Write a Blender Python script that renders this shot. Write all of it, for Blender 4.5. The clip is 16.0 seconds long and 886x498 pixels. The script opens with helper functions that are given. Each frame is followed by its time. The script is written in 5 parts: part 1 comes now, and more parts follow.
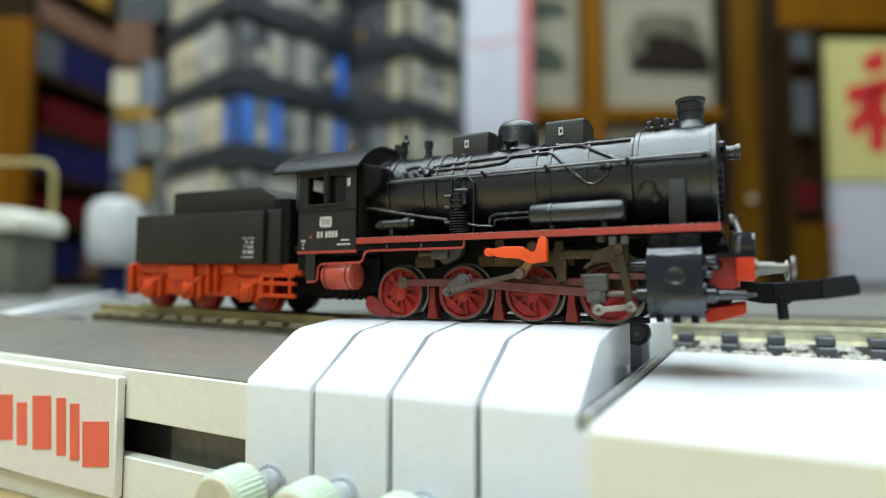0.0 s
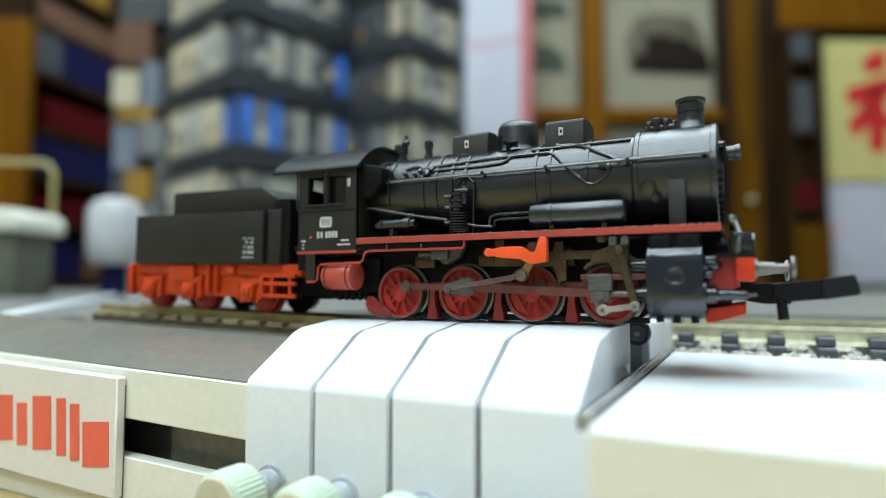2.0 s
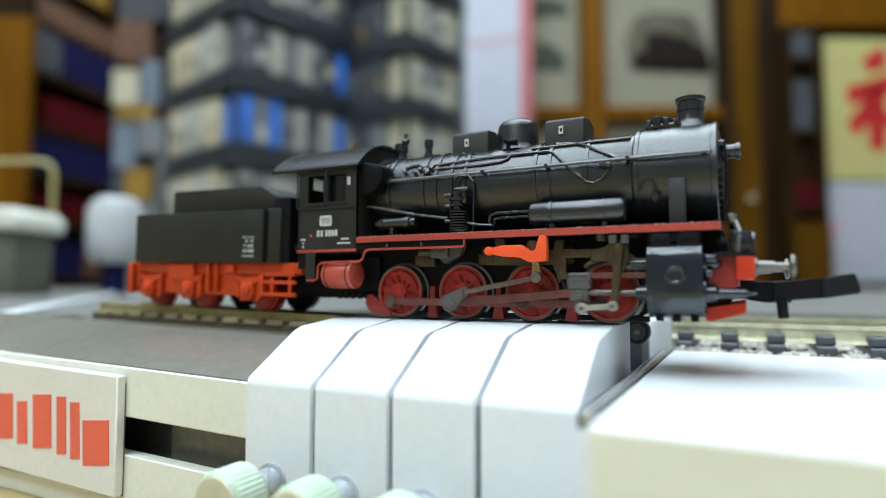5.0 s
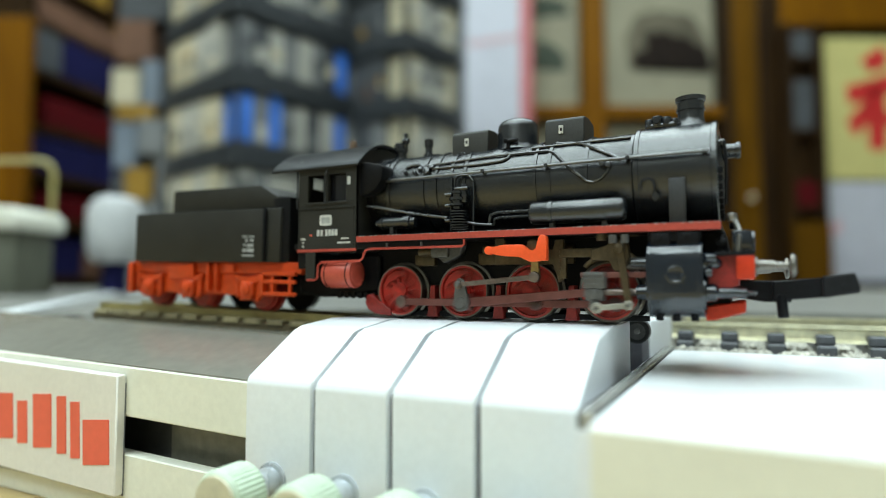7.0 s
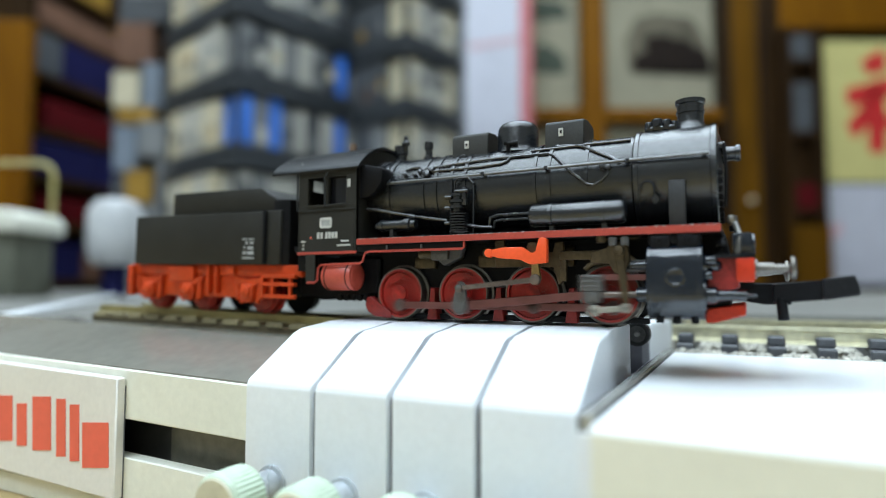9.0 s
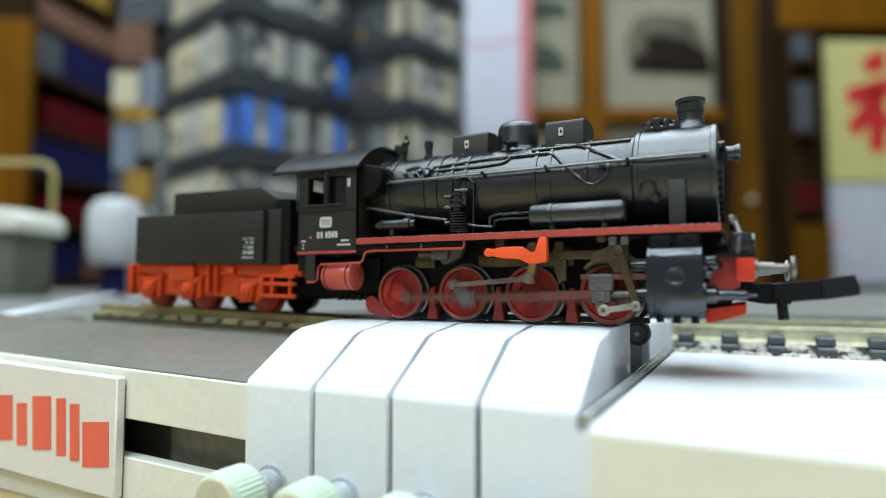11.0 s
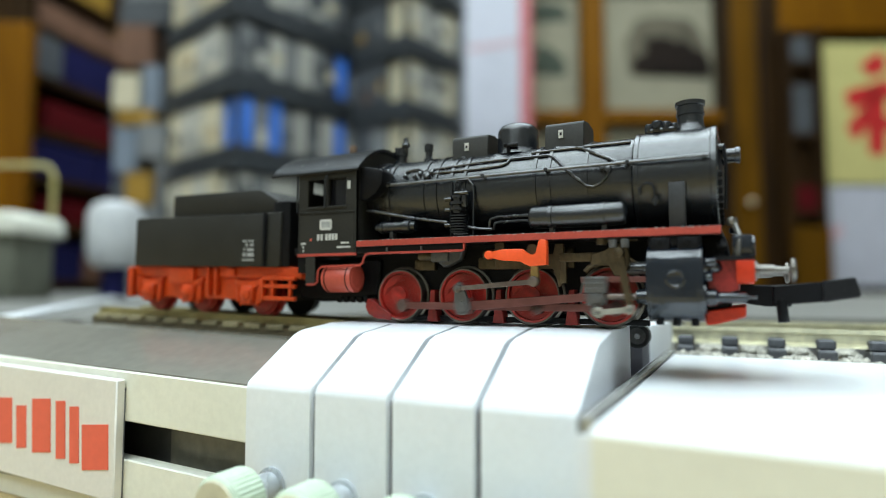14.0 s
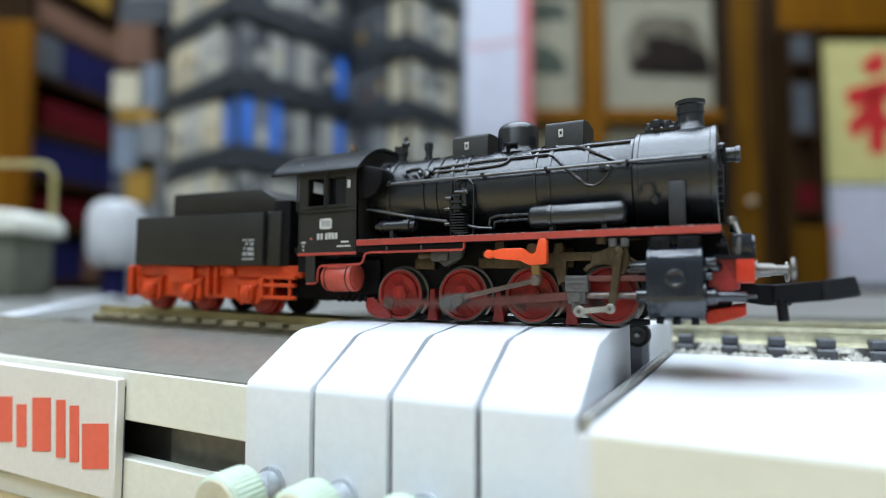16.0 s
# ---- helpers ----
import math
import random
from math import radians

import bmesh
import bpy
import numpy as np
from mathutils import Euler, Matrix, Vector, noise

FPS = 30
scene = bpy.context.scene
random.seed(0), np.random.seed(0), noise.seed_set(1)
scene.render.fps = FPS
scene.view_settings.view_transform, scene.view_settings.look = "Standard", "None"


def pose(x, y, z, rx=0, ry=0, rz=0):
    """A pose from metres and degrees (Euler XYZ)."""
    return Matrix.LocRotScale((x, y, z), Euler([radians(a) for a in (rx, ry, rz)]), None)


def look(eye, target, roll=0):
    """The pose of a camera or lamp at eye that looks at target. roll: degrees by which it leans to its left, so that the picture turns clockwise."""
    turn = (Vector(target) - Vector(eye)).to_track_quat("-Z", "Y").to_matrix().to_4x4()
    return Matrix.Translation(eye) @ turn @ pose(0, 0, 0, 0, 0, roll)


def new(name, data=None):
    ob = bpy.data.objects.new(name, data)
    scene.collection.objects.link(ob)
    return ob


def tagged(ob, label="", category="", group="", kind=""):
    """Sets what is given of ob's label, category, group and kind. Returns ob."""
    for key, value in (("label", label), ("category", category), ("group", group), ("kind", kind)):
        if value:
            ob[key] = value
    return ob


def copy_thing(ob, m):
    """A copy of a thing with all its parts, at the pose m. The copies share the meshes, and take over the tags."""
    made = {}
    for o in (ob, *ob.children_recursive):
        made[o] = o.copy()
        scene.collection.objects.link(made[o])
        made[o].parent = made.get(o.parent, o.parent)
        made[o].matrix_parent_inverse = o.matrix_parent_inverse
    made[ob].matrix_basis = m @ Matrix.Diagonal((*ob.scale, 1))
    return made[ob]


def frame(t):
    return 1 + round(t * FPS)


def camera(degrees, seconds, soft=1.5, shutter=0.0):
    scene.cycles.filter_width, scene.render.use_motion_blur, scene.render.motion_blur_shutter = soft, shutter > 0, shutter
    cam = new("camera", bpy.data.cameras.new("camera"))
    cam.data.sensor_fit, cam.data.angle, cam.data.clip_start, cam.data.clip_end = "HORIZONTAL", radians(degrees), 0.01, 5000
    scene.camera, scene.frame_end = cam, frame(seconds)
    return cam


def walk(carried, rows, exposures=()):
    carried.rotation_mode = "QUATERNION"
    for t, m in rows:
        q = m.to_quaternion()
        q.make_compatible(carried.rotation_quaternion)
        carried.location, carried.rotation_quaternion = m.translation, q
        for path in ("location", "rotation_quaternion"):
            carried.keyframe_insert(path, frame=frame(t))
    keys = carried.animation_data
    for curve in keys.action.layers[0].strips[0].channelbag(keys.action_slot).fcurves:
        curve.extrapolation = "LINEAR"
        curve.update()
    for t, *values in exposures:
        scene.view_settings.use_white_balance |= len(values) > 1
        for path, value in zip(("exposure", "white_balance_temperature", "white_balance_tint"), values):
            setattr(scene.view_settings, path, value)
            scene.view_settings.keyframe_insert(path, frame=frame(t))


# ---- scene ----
# Lengths below are millimetres unless said; everything is scaled to metres when linked.
MM = 0.001
cam = camera(72.44, 16.0, soft=0.6, shutter=0.4)
cam.data.dof.use_dof = True
cam.data.dof.focus_distance = 0.0578
cam.data.dof.aperture_fstop = 14.5
cam.data.dof.aperture_blades = 0

EYE = (27.758, -59.062, 3.491)
YAW, PITCH = 26.691, 3.503
# slow nodding of the small tripod: seconds, degrees
NOD = [(0, 0), (0.5, .05), (1, .07), (1.5, .01), (2, .02), (2.5, -.06), (3, -.09), (3.5, -.11), (4, -.08), (5.2, -.12), (6.5, -.15),
       (7, -.16), (7.5, -.04), (8, .08), (8.5, .04), (9, .08), (10.2, .05), (11.5, .03), (12, .07), (12.5, .07), (13, .05), (13.5, .06),
       (14, .26), (14.5, .17), (15, .19), (15.5, .19), (16, .17)]
# the camera's white balance drifts slowly to and fro: seconds, kelvin, tint
WHITE = [(0, 6600, 12), (1.5, 6560, 11), (2.5, 6190, 15), (3, 6090, 17), (3.5, 6150, 16), (4, 6080, 18), (5.2, 6350, 14), (6.5, 6570, 11), (7, 6690, 7), (7.5, 6570, 11), (8.5, 6460, 10), (9, 6230, 15), (10, 6060, 17),
         (11, 6330, 15), (11.5, 6580, 14), (12, 6640, 14), (12.5, 6640, 10), (13, 6580, 11), (13.5, 6640, 9), (14, 6540, 12), (14.5, 6480, 12), (15, 6110, 17), (16, 6120, 20)]
walk(cam, [(t, pose(EYE[0] * MM, EYE[1] * MM, EYE[2] * MM, 90 + PITCH + d, 0, YAW)) for t, d in NOD],
     exposures=[(t, 0.0, k, tint) for t, k, tint in WHITE])

# ---------------------------------------------------------------- world and lamps
world = bpy.data.worlds.new("room_air")
scene.world = world
world.use_nodes = True
world.node_tree.nodes["Background"].inputs[0].default_value = (0.9, 0.95, 1.0, 1)
world.node_tree.nodes["Background"].inputs[1].default_value = 0.07

ROOM = pose(EYE[0] * MM, EYE[1] * MM, 0, 0, 0, YAW)   # room axes: x right, y away, z up


def lamp(name, eye, target, sx, sy, watts, colour):
    data = bpy.data.lights.new(name, "AREA")
    data.shape, data.size, data.size_y, data.energy, data.color = "RECTANGLE", sx, sy, watts, colour
    ob = new(name, data)
    ob.matrix_world = ROOM @ look(eye, target)
    return ob


# Panels out of view, added to give the boiler's sheen, slab shadow and fill.
PANELS = ((0.42, 0.80, 15), (-0.98, 0.80, 5), (-0.20, 0.15, 10), (-0.75, -0.505, 12), (-0.75, -1.085, 13), (0.64, -0.60, 8))   # x, y in metres, watts
for px, py, watts in PANELS:
    lamp("panel_light", (px, py, 1.62), (px, py + 0.001, 0), 1.3, 0.55, watts, (0.79, 0.95, 1.0))

# ---------------------------------------------------------------- materials


def material(name, colour, rough=0.5, metal=0.0, vary=0.12, grain=900.0, bump=0.1, stain=90.0, coat=0.0, tint=None, spec=0.5, rvary=0.12, isle=0.0, obj=0.0):
    """Painted, plastic or metal surface: two scales of colour change, fine relief and uneven gloss."""
    m = bpy.data.materials.new(name)
    m.use_nodes = True
    nt = m.node_tree
    b = nt.nodes["Principled BSDF"]
    geo = nt.nodes.new("ShaderNodeTexCoord")
    n1 = nt.nodes.new("ShaderNodeTexNoise")
    n1.inputs["Scale"].default_value, n1.inputs["Detail"].default_value = grain, 4
    n2 = nt.nodes.new("ShaderNodeTexNoise")
    n2.inputs["Scale"].default_value, n2.inputs["Detail"].default_value = stain, 5
    nt.links.new(geo.outputs["Object"], n1.inputs["Vector"])
    nt.links.new(geo.outputs["Object"], n2.inputs["Vector"])
    add = nt.nodes.new("ShaderNodeMath")
    add.operation = "ADD"
    nt.links.new(n1.outputs["Fac"], add.inputs[0])
    nt.links.new(n2.outputs["Fac"], add.inputs[1])
    ramp = nt.nodes.new("ShaderNodeMapRange")
    ramp.inputs["From Min"].default_value, ramp.inputs["From Max"].default_value = 0.6, 1.4
    nt.links.new(add.outputs[0], ramp.inputs["Value"])
    mix = nt.nodes.new("ShaderNodeMix")
    mix.data_type = "RGBA"
    c2 = tint or tuple(min(1, c * (1 + 2 * vary)) for c in colour)
    mix.inputs["A"].default_value = (*[c * (1 - vary) for c in colour], 1)
    mix.inputs["B"].default_value = (*c2, 1)
    nt.links.new(ramp.outputs[0], mix.inputs["Factor"])
    last = mix.outputs["Result"]
    if isle or obj:
        info = nt.nodes.new("ShaderNodeObjectInfo" if obj else "ShaderNodeNewGeometry")
        hsv = nt.nodes.new("ShaderNodeHueSaturation")
        r = nt.nodes.new("ShaderNodeMapRange")
        r.inputs["To Min"].default_value, r.inputs["To Max"].default_value = 1 - (isle or obj), 1 + (isle or obj)
        nt.links.new(info.outputs["Random" if obj else "Random Per Island"], r.inputs["Value"])
        nt.links.new(r.outputs[0], hsv.inputs["Value"])
        nt.links.new(last, hsv.inputs["Color"])
        last = hsv.outputs["Color"]
    nt.links.new(last, b.inputs["Base Color"])
    rr = nt.nodes.new("ShaderNodeMapRange")
    rr.inputs["To Min"].default_value, rr.inputs["To Max"].default_value = max(0.03, rough - rvary), min(1, rough + rvary)
    nt.links.new(n2.outputs["Fac"], rr.inputs["Value"])
    nt.links.new(rr.outputs[0], b.inputs["Roughness"])
    b.inputs["Metallic"].default_value = metal
    b.inputs["Specular IOR Level"].default_value = spec
    b.inputs["Coat Weight"].default_value = coat
    if bump:
        bp = nt.nodes.new("ShaderNodeBump")
        bp.inputs["Strength"].default_value, bp.inputs["Distance"].default_value = bump, 0.0001
        nt.links.new(n1.outputs["Fac"], bp.inputs["Height"])
        nt.links.new(bp.outputs[0], b.inputs["Normal"])
    return m


def wood(name, dark, light, scale=(14, 90, 14), rough=0.4, coat=0.0, spec=0.5):
    m = bpy.data.materials.new(name)
    m.use_nodes = True
    nt = m.node_tree
    b = nt.nodes["Principled BSDF"]
    tc = nt.nodes.new("ShaderNodeTexCoord")
    mp = nt.nodes.new("ShaderNodeMapping")
    mp.inputs["Scale"].default_value = scale
    nz = nt.nodes.new("ShaderNodeTexNoise")
    nz.inputs["Scale"].default_value, nz.inputs["Detail"].default_value, nz.inputs["Distortion"].default_value = 1.0, 6, 0.8
    cr = nt.nodes.new("ShaderNodeValToRGB")
    cr.color_ramp.elements[0].color, cr.color_ramp.elements[1].color = (*dark, 1), (*light, 1)
    cr.color_ramp.elements[0].position, cr.color_ramp.elements[1].position = 0.3, 0.72
    nt.links.new(tc.outputs["Object"], mp.inputs["Vector"])
    nt.links.new(mp.outputs[0], nz.inputs["Vector"])
    nt.links.new(nz.outputs["Fac"], cr.inputs["Fac"])
    nt.links.new(cr.outputs["Color"], b.inputs["Base Color"])
    b.inputs["Roughness"].default_value, b.inputs["Coat Weight"].default_value = rough, coat
    b.inputs["Specular IOR Level"].default_value = spec
    bp = nt.nodes.new("ShaderNodeBump")
    bp.inputs["Strength"].default_value, bp.inputs["Distance"].default_value = 0.15, 0.0005
    nt.links.new(nz.outputs["Fac"], bp.inputs["Height"])
    nt.links.new(bp.outputs[0], b.inputs["Normal"])
    return m


def glow(name, colour, power):
    m = bpy.data.materials.new(name)
    m.use_nodes = True
    b = m.node_tree.nodes["Principled BSDF"]
    b.inputs["Emission Color"].default_value = (*colour, 1)
    b.inputs["Emission Strength"].default_value = power
    return m


BLACK = material("loco_black_paint", (0.012, 0.014, 0.017), 0.15, vary=0.3, grain=15000, stain=500, bump=0.26, spec=0.85, rvary=0.05)
# worn black, its base also lightened to carry highlights on pipes and plugs
WORN_LIT_BLACK = material("worn_highlit_black_metal", (0.035, 0.037, 0.04), 0.24, metal=0.3, vary=0.5, grain=3000, stain=700, bump=0.2, spec=0.9)
BLACK_SIDE = material("matt_black_paint", (0.020, 0.0195, 0.0165), 0.5, vary=0.25, grain=5000, stain=300, bump=0.15, spec=0.3)
PITCH_BLACK = material("black_plastic", (0.007, 0.007, 0.008), 0.42, vary=0.3, grain=4000, spec=0.12)
ROOF_BLACK = material("roof_black_paint", (0.009, 0.010, 0.012), 0.36, vary=0.3, grain=6000, stain=300, bump=0.15, spec=0.22)
BLUE_BLACK = material("blue_black_casting", (0.008, 0.012, 0.019), 0.17, spec=0.8, vary=0.25, grain=4000, stain=500, bump=0.08)
RED = material("red_wheel_plastic", (0.26, 0.014, 0.010), 0.34, vary=0.7, grain=1800, stain=600)
RED_DULL = material("dull_red_brake_plastic", (0.21, 0.014, 0.011), 0.4, vary=0.35, grain=3000, stain=500)
RED_FRAME = material("red_orange_frame_plastic", (0.52, 0.052, 0.008), 0.36, vary=0.25, grain=3000, stain=400, spec=0.4)
RED_BEAM = material("signal_red_plastic", (0.47, 0.030, 0.007), 0.42, vary=0.15, grain=3000, stain=400, spec=0.35)
RED_LINE = material("red_line_paint", (0.36, 0.048, 0.030), 0.5, vary=0.2, grain=4000)
RED_TANK = material("brick_red_plastic", (0.47, 0.075, 0.048), 0.42, vary=0.1, grain=3000)
ORANGE = material("orange_plastic", (0.85, 0.095, 0.022), 0.34, vary=0.06, grain=3000)
ROD = material("burnished_rod_metal", (0.15, 0.12, 0.105), 0.42, metal=0.75, vary=0.35, grain=3000, stain=700)
ROD_RED = material("brownish_coupling_rod", (0.14, 0.05, 0.042), 0.42, metal=0.35, vary=0.25, grain=3000, stain=700)
STEEL = material("turned_steel", (0.27, 0.265, 0.255), 0.3, metal=1.0, vary=0.2, grain=3000)
HANDRAIL = material("burnished_rail_wire", (0.10, 0.103, 0.105), 0.34, metal=0.7, vary=0.3, grain=2500, stain=400)
DULL_STEEL = material("dull_link_steel", (0.32, 0.305, 0.26), 0.4, metal=0.6, vary=0.25, grain=3000, stain=600)
STRIP = material("polished_grey_strip", (0.42, 0.43, 0.41), 0.25, metal=0.5, vary=0.25, grain=1200)
SHAFT_METAL = material("bluish_shaft_metal", (0.50, 0.53, 0.56), 0.3, metal=0.5, vary=0.15, grain=1200)
TYRE = material("dull_tyre_steel", (0.15, 0.14, 0.125), 0.35, metal=0.8, vary=0.3, grain=2500)
BRASS = material("tarnished_brass_sheet", (0.075, 0.055, 0.03), 0.45, metal=0.6, vary=0.35, grain=2500, stain=500)
GREYCAST = material("grey_casting", (0.095, 0.093, 0.09), 0.42, metal=0.4, vary=0.25, grain=3000)
WHITE_INK = material("white_ink", (0.50, 0.50, 0.48), 0.6, vary=0.2, grain=2500, stain=900)
GREY_INK = material("grey_ink", (0.30, 0.31, 0.31), 0.6, vary=0.2, grain=2500, stain=900)
RED_INK = material("orange_red_ink", (0.80, 0.13, 0.075), 0.5, vary=0.05)
GLASS_DARK = material("cab_window_glass", (0.01, 0.01, 0.012), 0.08, vary=0.1, bump=0)
WHITE = material("white_plastic", (0.79, 0.82, 0.85), 0.42, vary=0.03, grain=1800, stain=120, bump=0.06)
SLAB_WHITE = material("glossy_white_laminate", (0.79, 0.82, 0.84), 0.33, vary=0.03, grain=1800, stain=120, bump=0.02, spec=0.6, rvary=0.06)
CREAM = material("cream_plastic", (0.79, 0.79, 0.685), 0.42, vary=0.04, grain=1500, stain=100, bump=0.06)
PLATE_WHITE = material("white_enamel_plate", (0.76, 0.74, 0.69), 0.35, vary=0.04, grain=1500, stain=150, bump=0.04)
GREY_TOP = material("grey_brown_anodised_plate", (0.205, 0.200, 0.172), 0.2, vary=0.08, grain=700, stain=60, bump=0.0, coat=0.3, rvary=0.05)
JOINT = material("dark_grey_joint", (0.12, 0.12, 0.135), 0.6, vary=0.2)
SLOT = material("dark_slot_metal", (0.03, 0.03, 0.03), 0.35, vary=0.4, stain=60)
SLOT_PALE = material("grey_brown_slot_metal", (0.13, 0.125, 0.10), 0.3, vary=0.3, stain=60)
RUBBER = material("black_rubber", (0.01, 0.01, 0.01), 0.5, vary=0.3)
KNOB = material("pale_green_knurled_plastic", (0.50, 0.60, 0.47), 0.42, vary=0.08, grain=1500, stain=300)
KNOB_FACE = material("beige_knob_face", (0.55, 0.52, 0.38), 0.42, vary=0.1, grain=1500, stain=300)
SLEEPER = material("black_sleeper_plastic", (0.055, 0.058, 0.064), 0.5, vary=0.3, grain=1500)
SLEEPER_BROWN = material("brown_track_bed", (0.085, 0.066, 0.035), 0.5, vary=0.3, grain=1500)
SLEEPER_TAN = material("tan_sleeper_plastic", (0.165, 0.142, 0.080), 0.5, vary=0.35, grain=1500, obj=0.25)
RAIL = material("nickel_silver_rail", (0.58, 0.55, 0.38), 0.36, metal=0.35, vary=0.2, grain=800, stain=200)
RAIL_BROWN = material("dull_brown_rail", (0.26, 0.225, 0.10), 0.4, metal=0.3, vary=0.2, grain=800, stain=200)
BALLAST = material("pale_grey_ballast", (0.40, 0.385, 0.335), 0.85, vary=0.3, grain=1200, stain=300, isle=0.22, spec=0.2)
BOARD = material("grey_layout_board", (0.14, 0.138, 0.125), 0.6, vary=0.2, grain=200, stain=12)
TABLE_WOOD = wood("yellow_varnished_wood", (0.34, 0.24, 0.10), (0.48, 0.36, 0.17), rough=0.35)
OCHRE_WOOD = wood("ochre_varnished_wood", (0.12, 0.043, 0.0), (0.19, 0.075, 0.0005), (30, 30, 3), 0.6, spec=0.1)
BROWN_WOOD = wood("brown_varnished_wood", (0.065, 0.027, 0.0), (0.125, 0.053, 0.001), (30, 30, 3), 0.6, spec=0.1)
DARK_WOOD = wood("dark_brown_wood", (0.016, 0.008, 0.003), (0.038, 0.018, 0.005), (30, 30, 3), 0.5, spec=0.1)
PAPER = material("aged_poster_paper", (0.25, 0.23, 0.165), 0.85, spec=0.15, vary=0.1, grain=40, stain=6)
LILAC = material("pale_lilac_paper", (0.46, 0.46, 0.52), 0.6, vary=0.08, grain=30, stain=5)
YELLOW_PAPER = material("yellow_poster_paper", (0.55, 0.49, 0.19), 0.55, vary=0.06, grain=30, stain=4)
POSTER_RED = material("red_poster_ink", (0.55, 0.02, 0.02), 0.5, vary=0.1, grain=40)
PICTURE_DARK = material("dark_picture_ink", (0.013, 0.009, 0.007), 0.85, spec=0.1, vary=0.4, grain=60, stain=14)
PICTURE_SMOKE = material("grey_brown_picture_ink", (0.10, 0.088, 0.062), 0.85, spec=0.1, vary=0.4, grain=60, stain=14)
PICTURE_GREEN = material("dark_green_picture_ink", (0.05, 0.06, 0.045), 0.85, spec=0.15, vary=0.3, grain=60, stain=14)
PLASTER = material("wall_plaster", (0.25, 0.235, 0.20), 0.8, vary=0.06, grain=60, stain=2)
CEILING = material("ceiling_paint", (0.75, 0.75, 0.73), 0.8, vary=0.04, grain=60, stain=2)
FLOOR = wood("floor_boards", (0.10, 0.06, 0.03), (0.20, 0.13, 0.07), (3, 20, 3), 0.5)
TRAY = material("dark_grey_tray_plastic", (0.042, 0.047, 0.053), 0.5, vary=0.2, grain=100, spec=0.3)
CARD = {
    "beige": material("beige_card", (0.50, 0.445, 0.31), 0.6, vary=0.2, grain=80, stain=25),
    "grey": material("grey_card", (0.16, 0.165, 0.168), 0.6, vary=0.2, grain=80, stain=25),
    "pale": material("pale_card", (0.40, 0.39, 0.345), 0.6, vary=0.15, grain=80, stain=25),
    "blue": material("bright_blue_card", (0.05, 0.19, 0.68), 0.45, vary=0.1, grain=80, stain=25),
    "sky": material("pale_blue_card", (0.15, 0.18, 0.225), 0.5, vary=0.15, grain=80, stain=25),
    "navy": material("navy_card", (0.010, 0.010, 0.052), 0.6, spec=0.1, vary=0.2, grain=80, stain=25),
    "red": material("dark_red_card", (0.070, 0.003, 0.005), 0.6, spec=0.1, vary=0.2, grain=80, stain=25),
    "yellow": material("ochre_card", (0.30, 0.165, 0.015), 0.5, vary=0.2, grain=80, stain=25),
    "pink": material("pinkish_card", (0.14, 0.072, 0.045), 0.6, spec=0.2, vary=0.2, grain=80, stain=25),
    "dark": material("dark_card", (0.062, 0.066, 0.072), 0.6, spec=0.2, vary=0.2, grain=80, stain=25),
}
TUBE_GLOW = glow("lit_diffuser", (0.79, 0.95, 1.0), 2.5)

# ---------------------------------------------------------------- mesh helpers (millimetres)


def rot(axis, deg):
    return Matrix.Rotation(radians(deg), 4, axis)


def box(bm, x0, x1, y0, y1, z0, z1, bevel=0.0, seg=2, m=None):
    r = bmesh.ops.create_cube(bm, size=1)
    vs = r["verts"]
    for v in vs:
        v.co = Vector((x0 + (v.co.x + .5) * (x1 - x0), y0 + (v.co.y + .5) * (y1 - y0), z0 + (v.co.z + .5) * (z1 - z0)))
    if bevel:
        es = list({e for v in vs for e in v.link_edges})
        out = bmesh.ops.bevel(bm, geom=es, offset=bevel, segments=seg, affect="EDGES", profile=0.5)
        vs = list({v for f in out["faces"] for v in f.verts} | {v for v in vs if v.is_valid})
    if m is not None:
        bmesh.ops.transform(bm, matrix=m, verts=vs)
    return vs


def lathe(bm, profile, start, axis, seg=24, ring=False):
    """Turns (distance along, radius) pairs about an axis from a start point."""
    q = Vector((0, 0, 1)).rotation_difference(Vector(axis).normalized()).to_matrix()
    rings = []
    for d, r in profile:
        rings.append([bm.verts.new(Vector(start) + q @ Vector((max(r, 1e-4) * math.cos(2 * math.pi * i / seg), max(r, 1e-4) * math.sin(2 * math.pi * i / seg), d)))
                      for i in range(seg)])
    for a, b in zip(rings, rings[1:] + (rings[:1] if ring else [])):
        for i in range(seg):
            bm.faces.new((a[i], a[(i + 1) % seg], b[(i + 1) % seg], b[i]))
    if not ring:
        bm.faces.new(rings[0][::-1])
        bm.faces.new(rings[-1])


def cyl(bm, p0, p1, r, seg=16, r2=None, edge=0.0):
    p0, p1 = Vector(p0), Vector(p1)
    d = (p1 - p0).length
    r2 = r if r2 is None else r2
    if edge:
        prof = [(0, r - edge), (edge * .3, r - edge * .3), (edge, r), (d - edge, r2), (d - edge * .3, r2 - edge * .3), (d, r2 - edge)]
    else:
        prof = [(0, r), (d, r2)]
    lathe(bm, prof, p0, p1 - p0, seg)


